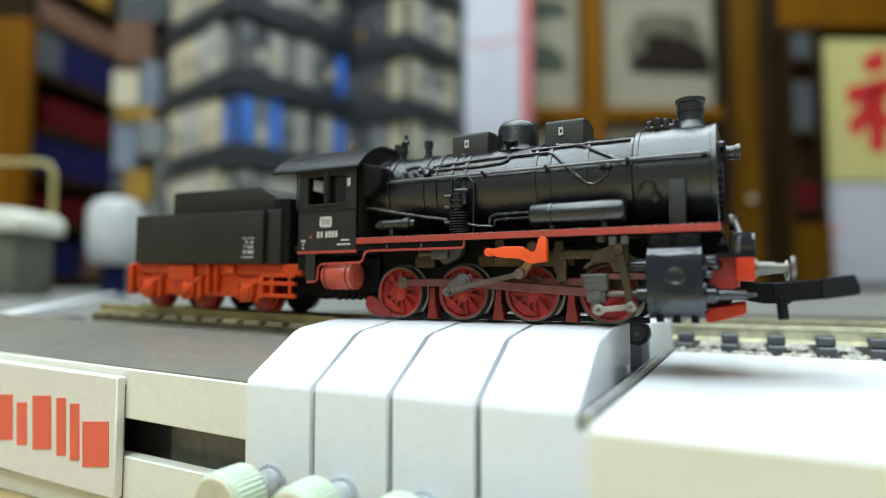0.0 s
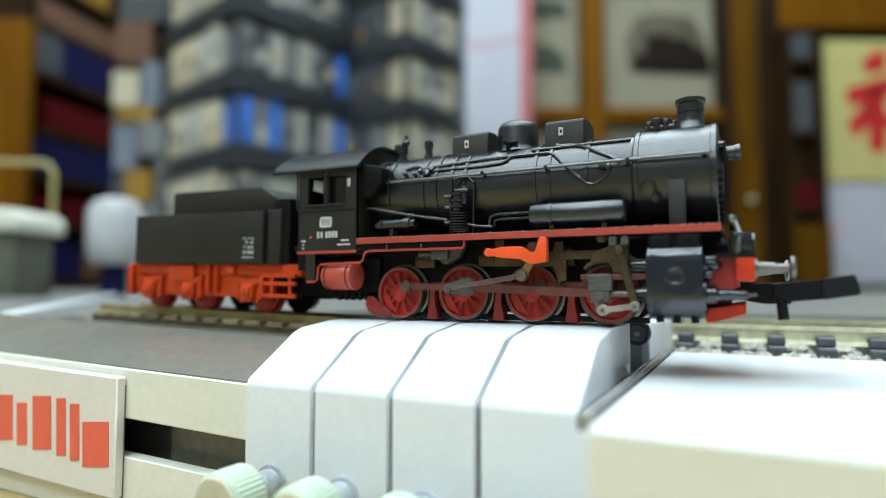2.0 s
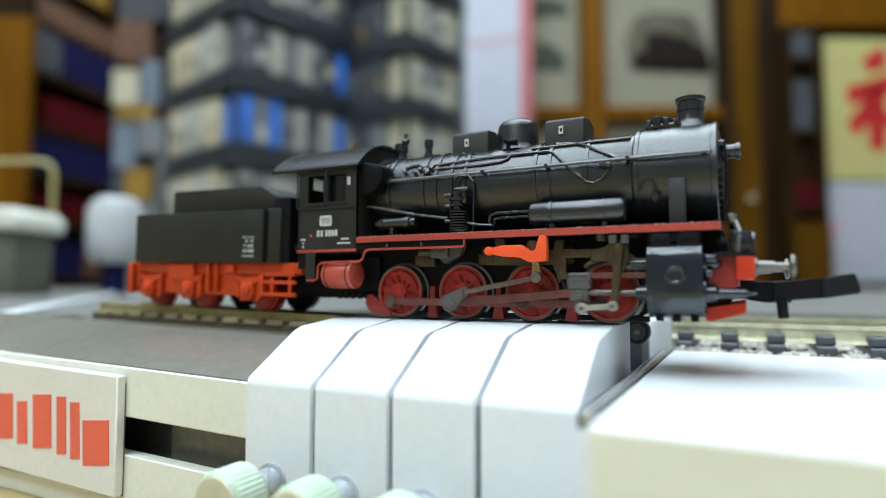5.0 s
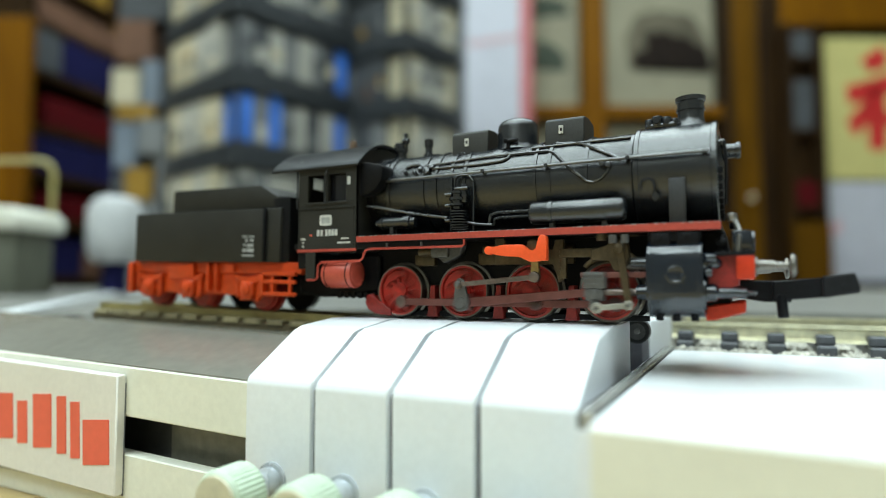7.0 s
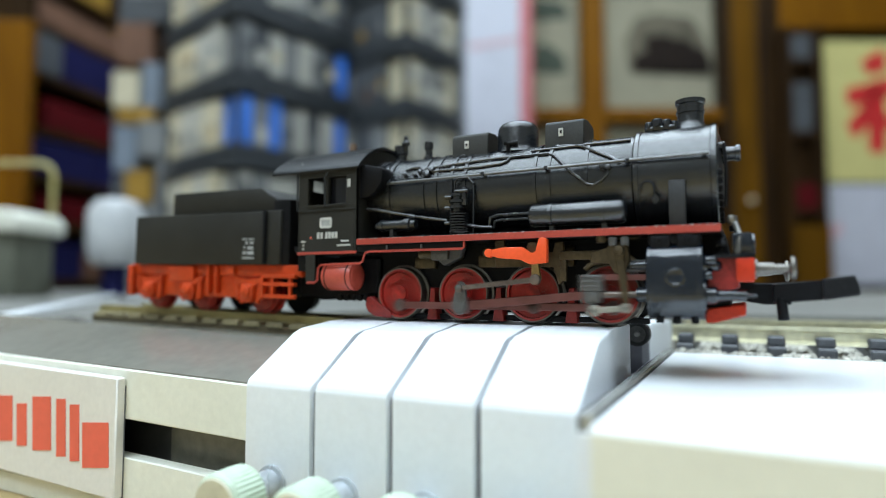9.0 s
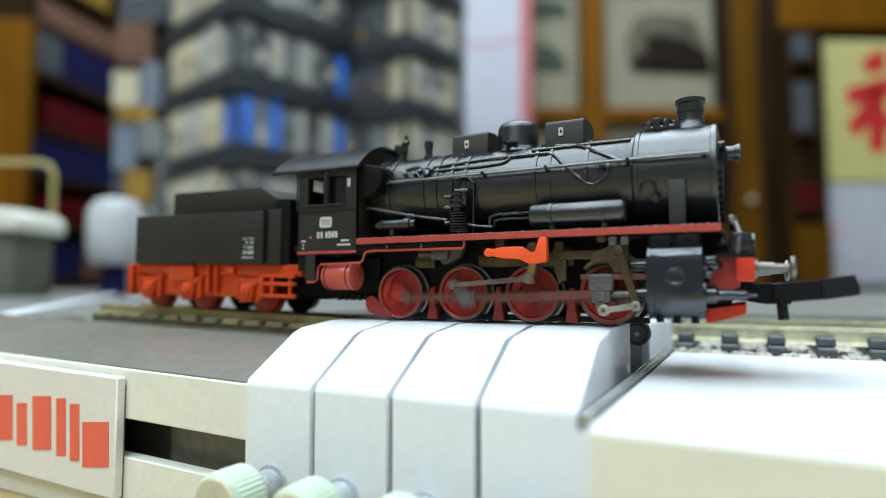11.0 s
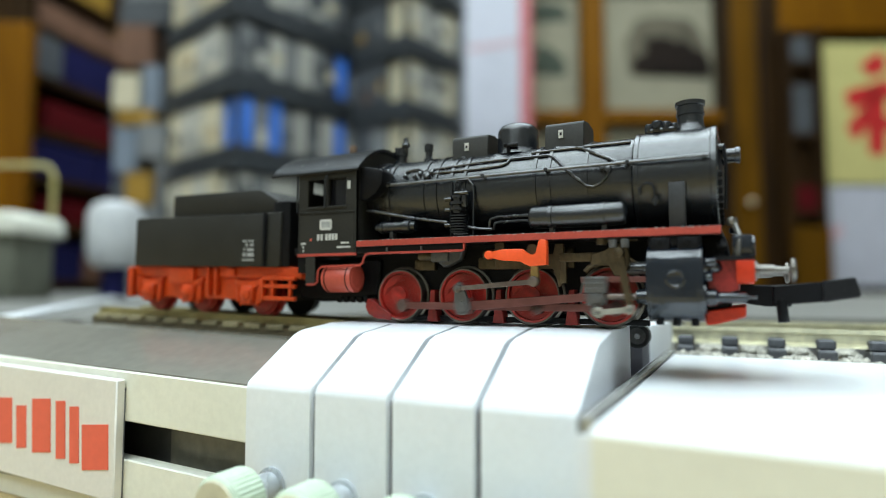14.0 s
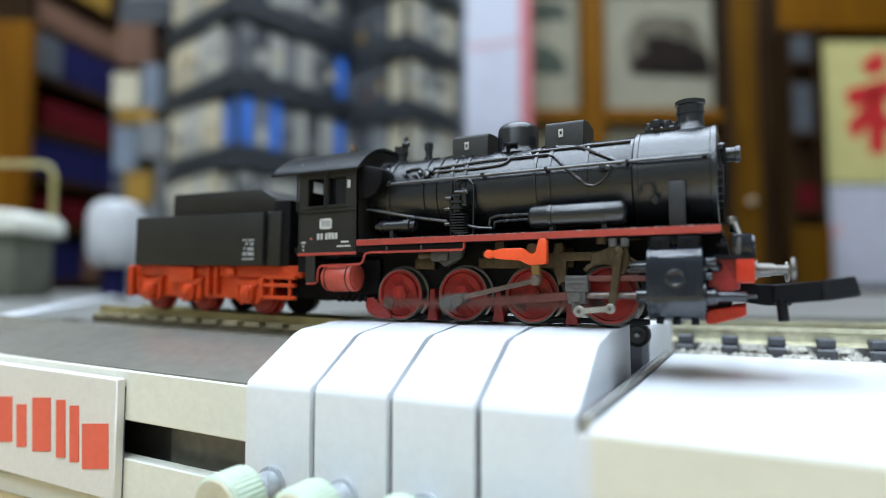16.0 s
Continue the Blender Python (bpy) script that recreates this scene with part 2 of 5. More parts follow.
def tube(bm, pts, r, seg=8):
    """A bent wire or pipe through points."""
    pts = [Vector(p) for p in pts]
    rings, a = [], None
    for i, p in enumerate(pts):
        d = ((pts[min(i + 1, len(pts) - 1)] - pts[max(i - 1, 0)])).normalized()
        if a is None:
            a = d.cross(Vector((0, 0, 1)) if abs(d.z) < 0.9 else Vector((0, 1, 0)))
        a = (a - d * a.dot(d)).normalized()
        b = a.cross(d)
        rings.append([bm.verts.new(p + a * r * math.cos(2 * math.pi * k / seg) + b * r * math.sin(2 * math.pi * k / seg)) for k in range(seg)])
    for a, b in zip(rings, rings[1:]):
        for i in range(seg):
            bm.faces.new((a[i], a[(i + 1) % seg], b[(i + 1) % seg], b[i]))
    bm.faces.new(rings[0][::-1])
    bm.faces.new(rings[-1])


def prism(bm, outline, axis, a, b, bevel=0.0, seg=1):
    """Pulls a closed outline along x (outline in y,z), y (x,z) or z (x,y) from a to b."""
    def at(p, s):
        return {"x": (s, p[0], p[1]), "y": (p[0], s, p[1]), "z": (p[0], p[1], s)}[axis]
    lo, hi = [bm.verts.new(at(p, a)) for p in outline], [bm.verts.new(at(p, b)) for p in outline]
    fs = [bm.faces.new(lo), bm.faces.new(hi[::-1])]
    n = len(outline)
    for i in range(n):
        fs.append(bm.faces.new((lo[i], hi[i], hi[(i + 1) % n], lo[(i + 1) % n])))
    if bevel:
        es = list({e for f in fs for e in f.edges})
        bmesh.ops.bevel(bm, geom=es, offset=bevel, segments=seg, affect="EDGES", profile=0.5, clamp_overlap=True)


def arc(cx, cz, r, a0, a1, n):
    return [(cx + r * math.cos(radians(a0 + (a1 - a0) * i / n)), cz + r * math.sin(radians(a0 + (a1 - a0) * i / n))) for i in range(n + 1)]


def stadium(x0, z0, x1, z1, r0, r1=None, n=8):
    """Outline of a bar with rounded ends between two points."""
    r1 = r0 if r1 is None else r1
    a = math.degrees(math.atan2(z1 - z0, x1 - x0))
    return arc(x1, z1, r1, a - 90, a + 90, n) + arc(x0, z0, r0, a + 90, a + 270, n)


def part(name, bm, mat, parent=None, label="", at=(0, 0, 0), smooth=35, m=None):
    """Links a bmesh (millimetres) as one mesh object, its origin at a place in its parent's space."""
    bmesh.ops.recalc_face_normals(bm, faces=bm.faces[:])
    bmesh.ops.translate(bm, verts=bm.verts[:], vec=-Vector(at))
    bmesh.ops.scale(bm, verts=bm.verts[:], vec=(MM, MM, MM))
    me = bpy.data.meshes.new(name)
    bm.to_mesh(me)
    bm.free()
    me.materials.append(mat)
    if smooth:
        me.shade_smooth()
        me.set_sharp_from_angle(angle=radians(smooth))
    ob = new(name, me)
    if m is not None:
        ob.matrix_basis = m
    else:
        ob.location = Vector(at) * MM
    if parent is not None:
        ob.parent = parent
    if label:
        tagged(ob, label)
    return ob


def thing(name, label, category, m=None, group="", kind=""):
    ob = new(name)
    ob.empty_display_size = 0.01
    if m is not None:
        ob.matrix_basis = m
    return tagged(ob, label, category, group, kind)


def B():
    return bmesh.new()


def mm_pose(x, y, z, rx=0, ry=0, rz=0):
    return pose(x * MM, y * MM, z * MM, rx, ry, rz)

# ---------------------------------------------------------------- the room


def slab_of_room(name, x0, x1, y0, y1, z0, z1, mat, label, category):
    bm = B()
    box(bm, x0, x1, y0, y1, z0, z1)
    return tagged(part(name, bm, mat, m=ROOM.copy(), smooth=0), label, category, kind="structure")


slab_of_room("floor", -1900, 1900, -1500, 1900, -800, -770, FLOOR, "dark brown boarded floor of the hobby room", "floor")
slab_of_room("ceiling", -1900, 1900, -1500, 1900, 1700, 1740, CEILING, "white painted ceiling", "ceiling")
slab_of_room("wall_north", -1900, 1900, 1800, 1900, -770, 1700, PLASTER, "plain plaster wall behind the cabinets", "wall")
slab_of_room("wall_south", -1900, 1900, -1500, -1400, -770, 1700, PLASTER, "plain plaster wall", "wall")
slab_of_room("wall_west", -1900, -1800, -1400, 1800, -770, 1700, PLASTER, "plain plaster wall", "wall")
slab_of_room("wall_east", 1800, 1900, -1400, 1800, -770, 1700, PLASTER, "plain plaster wall", "wall")


def ceiling_light(x, y):
    t = thing("ceiling_light", "unseen flat white ceiling light panel in a thin frame, added for light", "ceiling light", ROOM @ mm_pose(x, y, 1700), group="ceiling lights")
    bm = B()
    box(bm, -680, 680, -284, 284, -40, 0, 8)
    part("frame", bm, CEILING, t)
    bm = B()
    box(bm, -650, 650, -275, 275, -48, -40.5, 2)
    part("diffuser", bm, TUBE_GLOW, t)


for px, py, watts in PANELS:
    ceiling_light(px * 1000, py * 1000)


def table():
    t = thing("table", "yellow varnished wooden table under the test stand", "table", ROOM.copy())
    bm = B()
    box(bm, -1000, 1000, -260, 1050, -50, -20.2, 4)
    part("tabletop", bm, TABLE_WOOD, t)
    for x in (-950, 950):
        for y in (-210, 1000):
            bm = B()
            box(bm, x - 30, x + 30, y - 30, y + 30, -770, -50, 3)
            part("leg", bm, TABLE_WOOD, t)


table()

# ---------------------------------------------------------------- roller test stand


def block_outline():
    """Cross-section of a roller housing in y, z."""
    return [(-18.0, -20.2), (-18.0, -5.3), (-17.75, -4.75), (-11.6, -1.0), (-10.7, -0.62), (-5.5, -0.12), (2.6, -0.12), (2.8, -0.4), (2.8, -20.2)]


def roller_stand():
    t = thing("roller_test_stand", "white roller test stand with four housings under the engine wheels", "test stand")
    ends = [-12.65, -5.2, 2.37, 9.87, 17.3]
    for i in range(4):
        x0, x1 = ends[i] + (0.0 if i == 0 else 0.24), ends[i + 1] - (0.24 if i < 3 else 0)
        bm = B()
        prism(bm, block_outline(), "x", x0, x1, 0.22, 2)
        part("roller_housing", bm, WHITE, t)
        bm = B()
        prism(bm, [(16, -20.2), (16, -1.2), (17, -0.8), (38, -1.4), (40, -2.2), (40, -20.2)], "x", x0, x1, 0.25, 2)
        part("rear_housing", bm, WHITE, t)
        xc = (ends[i] + ends[i + 1]) / 2
        # knurled adjusting knob in front of each housing
        xk, zc = xc - 0.45, -13.35
        bm = B()
        lathe(bm, [(0, 1.5), (0.3, 1.5), (0.4, 1.2), (2.2, 1.2), (2.25, 1.5), (3.1, 1.5)], (xk, -18.0, zc), (0, -1, 0), 24)
        part("knob_shaft", bm, SHAFT_METAL, t)
        bm = B()
        seg = 72
        prof = [(0, 2.05), (0.25, 2.42), (3.0, 2.42), (3.3, 2.15)]
        lathe(bm, prof, (xk, -21.0, zc), (0, -1, 0), seg)
        bm.verts.ensure_lookup_table()
        for j, v in enumerate(bm.verts):
            if (j % seg) % 2 and v.co.y < -21.1 and v.co.y > -24.2:
                d = Vector((v.co.x - xk, 0, v.co.z - zc))
                v.co -= d * 0.035
        knob = part("adjusting_knob", bm, KNOB, t, "pale green knurled knob")
        bm = B()
        lathe(bm, [(0, 2.1), (0.25, 2.0), (0.3, 0.3), (0.32, 0.3)], (xk, -24.25, zc), (0, -1, 0), 40)
        part("knob_cap", bm, KNOB_FACE, knob)
    # dark core between the housings
    bm = B()
    prism(bm, [(-17.4, -20.2), (-17.4, -5.5), (-11.2, -1.7), (2.2, -1.4), (2.2, -20.2)], "x", -12.2, 16.8)
    part("core", bm, JOINT, t)
    bm = B()
    box(bm, -12.5, 18.6, 2.9, 16, -20.2, -6.0)
    part("tray", bm, JOINT, t)
    bm = B()
    box(bm, -12.5, 17.25, 10.5, 15.9, -6.0, -0.9, 0.1)
    part("recess_wall", bm, JOINT, t)
    return t


roller_stand()


def bearing_roller(x, y, z):
    r = thing("bearing_roller", "small black ball-bearing roller under the wheels", "roller", mm_pose(x, y, z), group="bearing rollers")
    bm = B()
    lathe(bm, [(0, 0.85), (0, 1.12), (0.12, 1.24), (1.3, 1.24), (1.4, 1.1), (1.4, 0.85)], (0, 0, 0), (0, 1, 0), 36, ring=True)
    part("ring", bm, RUBBER, r)
    bm = B()
    lathe(bm, [(0, 0.86), (0.06, 0.86), (0.08, 0.5), (1.2, 0.5)], (0, 0.1, 0), (0, 1, 0), 28)
    part("shield", bm, GREYCAST, r)
    bm = B()
    lathe(bm, [(0, 0.2), (0.08, 0.3), (4.5, 0.3)], (0, -0.12, 0), (0, 1, 0), 16)
    part("axle", bm, STEEL, r)
    return r


ROLLERS = [bearing_roller(17.55, 5.2, -1.32)]
for x in (10.3, 2.8, -4.5):
    ROLLERS.append(copy_thing(ROLLERS[0], mm_pose(x, 5.2, -1.32)))


def rise(x):
    """The display base climbs gently towards the tender's end."""
    return (-9.0 - x) * 0.0215 if x < -9 else 0.0


def display_base():
    t = thing("display_plinth", "cream display plinth with grey-brown top plate and dark slot", "plinth")
    x0, x1 = -150, -12.75

    def sloped(name, ya, yb, za, zb, mat, bevel=0.12):
        bm = B()
        prism(bm, [(x0, za + (rise(x0) if za > -19 else 0)), (x1, za), (x1, zb), (x0, zb + rise(x0))], "y", ya, yb, bevel)
        return part(name, bm, mat, t)

    sloped("top_rail", -17.6, -16.4, -10.35, -5.35, CREAM)
    sloped("bottom_rail", -17.6, -16.0, -20.2, -14.15, CREAM)
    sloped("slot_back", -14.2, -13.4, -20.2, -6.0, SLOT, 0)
    bm = B()
    box(bm, -26.5, x1, -14.32, -14.21, -15.2, -6.2)
    part("slot_lining", bm, SLOT_PALE, t, "grey-brown metal lining in the slot")
    sloped("slot_floor", -16.0, -14.2, -20.2, -15.2, CREAM, 0)
    # the top plate leans up to the track
    bm = B()
    for xa, ring in ((x0, ((-17.3, -5.25), (-8.1, -2.22), (-7.9, -2.16), (-5.4, -2.16), (-5.4, -6.2), (-17.3, -6.2))), (-64, ((-5.4, -2.16), (5.4, -2.16), (20, -5.0), (20, -6.2), (-5.4, -6.2)))):
        vs = [[bm.verts.new((x, y, z + rise(x))) for y, z in ring] for x in (xa, x1)]
        k = len(ring)
        for i in range(k):
            bm.faces.new((vs[0][i], vs[0][(i + 1) % k], vs[1][(i + 1) % k], vs[1][i]))
        bm.faces.new(vs[0]), bm.faces.new(vs[1][::-1])
    part("top_plate", bm, GREY_TOP, t)
    bm = B()
    box(bm, -63.5, x1, 18.5, 20, -20.2, -6.3)
    part("rear_wall", bm, CREAM, t)
    sloped("inner_wall", -6.4, -5.5, -20.2, -6.25, CREAM, 0)
    # enamel plate with plain printed bars
    bm = B()
    px0, px1 = -66, -29.25
    prism(bm, [(px0, -18.2 + rise(px0)), (px1, -18.2 + rise(px1)), (px1, -6.15 + rise(px1)), (px0, -6.15 + rise(px0))], "y", -18.75, -17.75, 0.14)
    plate = part("enamel_plate", bm, PLATE_WHITE, t, "white enamel plate with orange-red printed bars")
    bm = B()
    box(bm, -66, -29.4, -17.75, -17.6, -17.9, -6.6)
    part("plate_backing", bm, JOINT, plate)
    for shape in ([(-51.43, -9.16), (-47.32, -8.84), (-46.93, -13.85), (-51.0, -14.3)],
                  [(-46.37, -9.64), (-44.52, -9.49), (-44.19, -14.09), (-46.01, -14.3)],
                  [(-43.41, -8.65), (-40.1, -8.38), (-39.72, -14.05), (-42.99, -14.44)],
                  [(-39.08, -8.54), (-37.5, -8.41), (-37.12, -14.39), (-38.68, -14.58)],
                  [(-36.69, -8.94), (-35.16, -8.81), (-34.81, -14.57), (-36.32, -14.76)],
                  [(-34.49, -10.6), (-30.32, -10.19), (-30.08, -14.63), (-34.21, -15.18)]):
        bm = B()
        prism(bm, shape, "y", -18.83, -18.74)
        part("printed_bar", bm, RED_INK, plate, smooth=0)
    return t


display_base()


def base_track():
    t = thing("display_track", "narrow display track with tan sleepers and dull rails", "track")
    e = -55.0
    for y in (-3.25, 3.25):
        bm = B()
        prism(bm, [(e, -0.9 + rise(e)), (-12.75, -0.9), (-12.75, 0.0), (e, rise(e))], "y", y - 0.25, y + 0.25)
        prism(bm, [(e, -1.0 + rise(e)), (-12.75, -1.0), (-12.75, -0.75), (e, -0.75 + rise(e))], "y", y - 0.6, y + 0.6)
        part("rail", bm, RAIL_BROWN, t)
    bm = B()
    prism(bm, [(e, -2.16 + rise(e)), (-12.75, -2.16), (-12.75, -1.25), (e, -1.25 + rise(e))], "y", -4.6, 4.6)
    part("track_bed", bm, SLEEPER_BROWN, t, smooth=0)
    bm = B()
    box(bm, -1.3, 1.3, -4.85, 4.85, -1.6, -0.95, 0.12, 1)
    first = part("sleeper", bm, SLEEPER_TAN, t)
    x = -14.5
    while x > e + 1.5:
        o = first if x == -14.5 else first.copy()
        if o is not first:
            scene.collection.objects.link(o)
        o.location = (x * MM, 0, rise(x) * MM)
        x -= 3.5


base_track()


def white_slab():
    t = thing("approach_slab", "white approach slab with cream front and metal edging strip", "slab")
    bm = B()
    prism(bm, [(-25.2, -20.2), (-25.2, -4.4), (-25.1, -4.27), (-24.95, -4.2), (17.3, -4.2), (17.6, -4.5), (17.6, -20.2)], "x", 19.75, 160, 0.06)
    part("slab_body", bm, SLAB_WHITE, t)
    bm = B()
    prism(bm, [(-25.32, -20.2), (-25.32, -4.5), (-25.15, -4.42), (-25.12, -20.2)], "x", 19.85, 160)
    part("front_panel", bm, CREAM, t)
    # polished strip along the slab's end
    bm = B()
    prism(bm, [(18.78, -5.0), (19.62, -5.0), (19.62, -4.12), (19.5, -3.98), (18.9, -3.92), (18.78, -4.05)], "y", -23.2, 19.5, 0.06)
    part("edging_strip", bm, STRIP, t)
    for a, b in ((18.6, 18.77), (19.63, 19.74)):
        bm = B()
        box(bm, a, b, -23.2, 19.6, -5.0, -4.1)
        part("edging_seal", bm, RUBBER, t)
    bm = B()
    box(bm, 17.5, 18.6, -18.0, 17.6, -20.2, -5.0)
    box(bm, 18.61, 19.74, -23.5, 17.6, -20.2, -5.01)
    part("end_channel", bm, WHITE, t)


white_slab()


def approach_track():
    t = thing("approach_track", "bright railed track on black sleepers behind the white slab", "track")
    for y in (22.6, 39.1):
        bm = B()
        prism(bm, [(y - 1.0, -3.15), (y + 1.0, -3.15), (y + 0.9, -2.9), (y + 0.22, -2.7), (y + 0.22, -1.75), (y + 0.5, -1.6), (y + 0.5, -1.15),
                   (y - 0.5, -1.15), (y - 0.5, -1.6), (y - 0.22, -1.75), (y - 0.22, -2.7), (y - 0.9, -2.9)], "x", 19.15, 260)
        part("rail", bm, RAIL, t)
    bm = B()
    box(bm, -0.95, 0.95, 19.6, 44.0, -4.6, -3.3, 0.2, 1)
    box(bm, -0.9, 0.9, 20.6, 24.2, -3.35, -2.2, 0.2, 1)
    box(bm, -0.7, 0.7, 37.5, 40.7, -3.2, -2.7, 0.12, 1)
    first = part("sleeper", bm, SLEEPER, t)
    first.location.x = 20.8 * MM
    for i in range(1, 41):
        o = first.copy()
        scene.collection.objects.link(o)
        o.location.x = (20.8 + 4.87 * i) * MM


approach_track()


def ballast():
    rng = random.Random(4)
    verts, faces = [], []
    ico = [(-.53, 0, .85), (.53, 0, .85), (-.53, 0, -.85), (.53, 0, -.85), (0, .85, .53), (0, .85, -.53), (0, -.85, .53), (0, -.85, -.53), (.85, .53, 0), (-.85, .53, 0), (.85, -.53, 0), (-.85, -.53, 0)]
    tri = [(0, 4, 1), (0, 9, 4), (9, 5, 4), (4, 5, 8), (4, 8, 1), (8, 10, 1), (8, 3, 10), (5, 3, 8), (5, 2, 3), (2, 7, 3), (7, 10, 3), (7, 6, 10), (7, 11, 6), (11, 0, 6), (0, 1, 6), (6, 1, 10), (9, 0, 11), (9, 11, 2), (9, 2, 5), (7, 2, 11)]
    for n in range(9000):
        x, y = rng.uniform(19.6, 110), rng.uniform(17.7, 60)
        s = rng.uniform(0.28, 0.55)
        z = -4.55 + rng.uniform(-0.15, 0.3)
        e = Euler((rng.uniform(0, 6), rng.uniform(0, 6), rng.uniform(0, 6))).to_matrix()
        k = len(verts)
        sc = Vector((rng.uniform(.7, 1.2), rng.uniform(.7, 1.2), rng.uniform(.6, 1.0))) * s
        for v in ico:
            p = e @ Vector((v[0] * sc.x, v[1] * sc.y, v[2] * sc.z))
            verts.append(((x + p.x) * MM, (y + p.y) * MM, (z + p.z) * MM))
        faces += [(a + k, b + k, c + k) for a, b, c in tri]
    me = bpy.data.meshes.new("ballast")
    me.from_pydata(verts, [], faces)
    me.materials.append(BALLAST)
    tagged(new("ballast", me), "loose grey stone ballast between the sleepers", "ballast", kind="stuff")
    bm = B()
    box(bm, 19.3, 300, 17.75, 75, -20.2, -4.7)
    part("bed", bm, BALLAST, tagged(thing("ballast_bed", "grey ballast bed under the approach track", "track bed")))


ballast()


def layout_board():
    t = thing("layout_board", "grey layout board with a white edge strip", "layout board")
    bm = B()
    prism(bm, [(-64.5, -4.8), (-900, -4.8), (-900, 900), (900, 900), (900, 78), (-40, 78), (-64.5, 24)], "z", -20.2, -2.2)
    part("board", bm, BOARD, t, smooth=0)
    d = (Vector((-370.5, 291.2, 0))).normalized()
    n = Vector((d.y, -d.x, 0)) * 3.0
    a, b = Vector((-80.7, -1.1, 0)), Vector((-673.5, 464.7, 0))
    bm = B()
    prism(bm, [(a.x, a.y), (b.x, b.y), (b.x - n.x, b.y - n.y), (a.x - n.x, a.y - n.y)], "z", -2.2, -1.0, 0.2)
    part("edge_strip", bm, WHITE, t)


layout_board()

# ---------------------------------------------------------------- distant shelves and posters


def storage_tray(m, seed, w=200, d=165, h=93, colours=None, side=("beige", "pale", "beige", "pale", "beige")):
    """Open-fronted organiser tray with upright cartons showing on two sides; local x along the front, y to the back."""
    rng = random.Random(seed)
    t = thing("storage_tray", "dark grey stacking tray packed with small cartons", "storage tray", m, group="stacked storage trays")
    bm = B()
    box(bm, 0, w, 0, d, 0, 9, 2)
    part("tray_bottom", bm, TRAY, t)
    bm = B()
    box(bm, -3, w + 3, -3, d + 3, h - 13, h - 1, 2)
    part("tray_rim", bm, TRAY, t)
    for x in (2, w - 8):
        for y in (2, d - 8):
            bm = B()
            box(bm, x, x + 6, y, y + 6, 9, h - 13)
            part("post", bm, TRAY, t)
    bm = B()
    box(bm, 45, w - 45, 45, d - 45, 9, h - 14)
    part("divider_block", bm, TRAY, t)
    x = 10
    i = 0
    while x < w - 20:
        cw = rng.uniform(18, 26)
        c = colours[i % len(colours)] if colours else rng.choice(["grey", "grey", "pale", "dark", "grey"])
        bm = B()
        box(bm, x, x + cw - 2.5, 5, 42, 9.2, h - 15 - rng.uniform(0, 9), 1)
        part("carton", bm, CARD[c], t)
        if c != "blue":
            za = rng.uniform(14, h - 50)
            bm = B()
            box(bm, x + rng.uniform(1, 5), x + cw - 2.5 - rng.uniform(1, 5), 4.3, 5.1, za, za + rng.uniform(10, 24))
            part("paper_label", bm, CARD[rng.choice(["pale", "dark", "beige", "grey", "pale"])], t)
        x += cw
        i += 1
    y = 46
    while y < d - 14:
        cw = rng.uniform(26, 44)
        bm = B()
        box(bm, 3, 42, y, min(y + cw - 2, d - 9), 9.2, h - 15 - rng.uniform(0, 6), 1)
        part("carton", bm, CARD[rng.choice(side)], t)
        for k in range(2):
            za, ya = rng.uniform(14, h - 45), y + rng.uniform(1, cw * 0.5)
            bm = B()
            box(bm, 2.2 - 0.3 * k, 3.1, ya, ya + rng.uniform(4, 11), za, za + rng.uniform(6, 20))
            part("paper_label", bm, CARD[rng.choice(["dark", "grey", "pale", "pink", "yellow", "beige"])], t)
        y += cw


ROWS = {1: ["pale", "grey", "pale"], 2: ["blue", "grey", "blue", "grey", "pale", "dark", "pale", "blue", "grey"], 3: ["grey", "dark", "pale", "grey", "pale", "grey", "dark", "blue"],
        4: ["grey", "dark", "pale", "grey", "grey", "dark"], 5: ["grey", "dark", "grey", "dark"], 0: ["grey"]}
for k in range(6):
    storage_tray(ROOM @ mm_pose(-262, 750, -20 + 99 * k, 0, 0, 50), 10 + k, w=208, d=190, colours=ROWS[k])
for k in range(7):
    storage_tray(ROOM @ mm_pose(-52, 830, -20 + 94 * k, 0, 0, 50), 30 + k, w=130, h=89, colours=["beige", "pale", "grey", "pale"], side=("dark", "dark", "grey"))


def room_box(name, label, category, x0, x1, y0, y1, z0, z1, mat, bevel=1.0, parent=None, kind=""):
    bm = B()
    box(bm, x0, x1, y0, y1, z0, z1, bevel, 1)
    if parent is None:
        return tagged(part(name, bm, mat, m=ROOM.copy(), smooth=0), label, category, kind=kind)
    return part(name, bm, mat, parent, smooth=0)


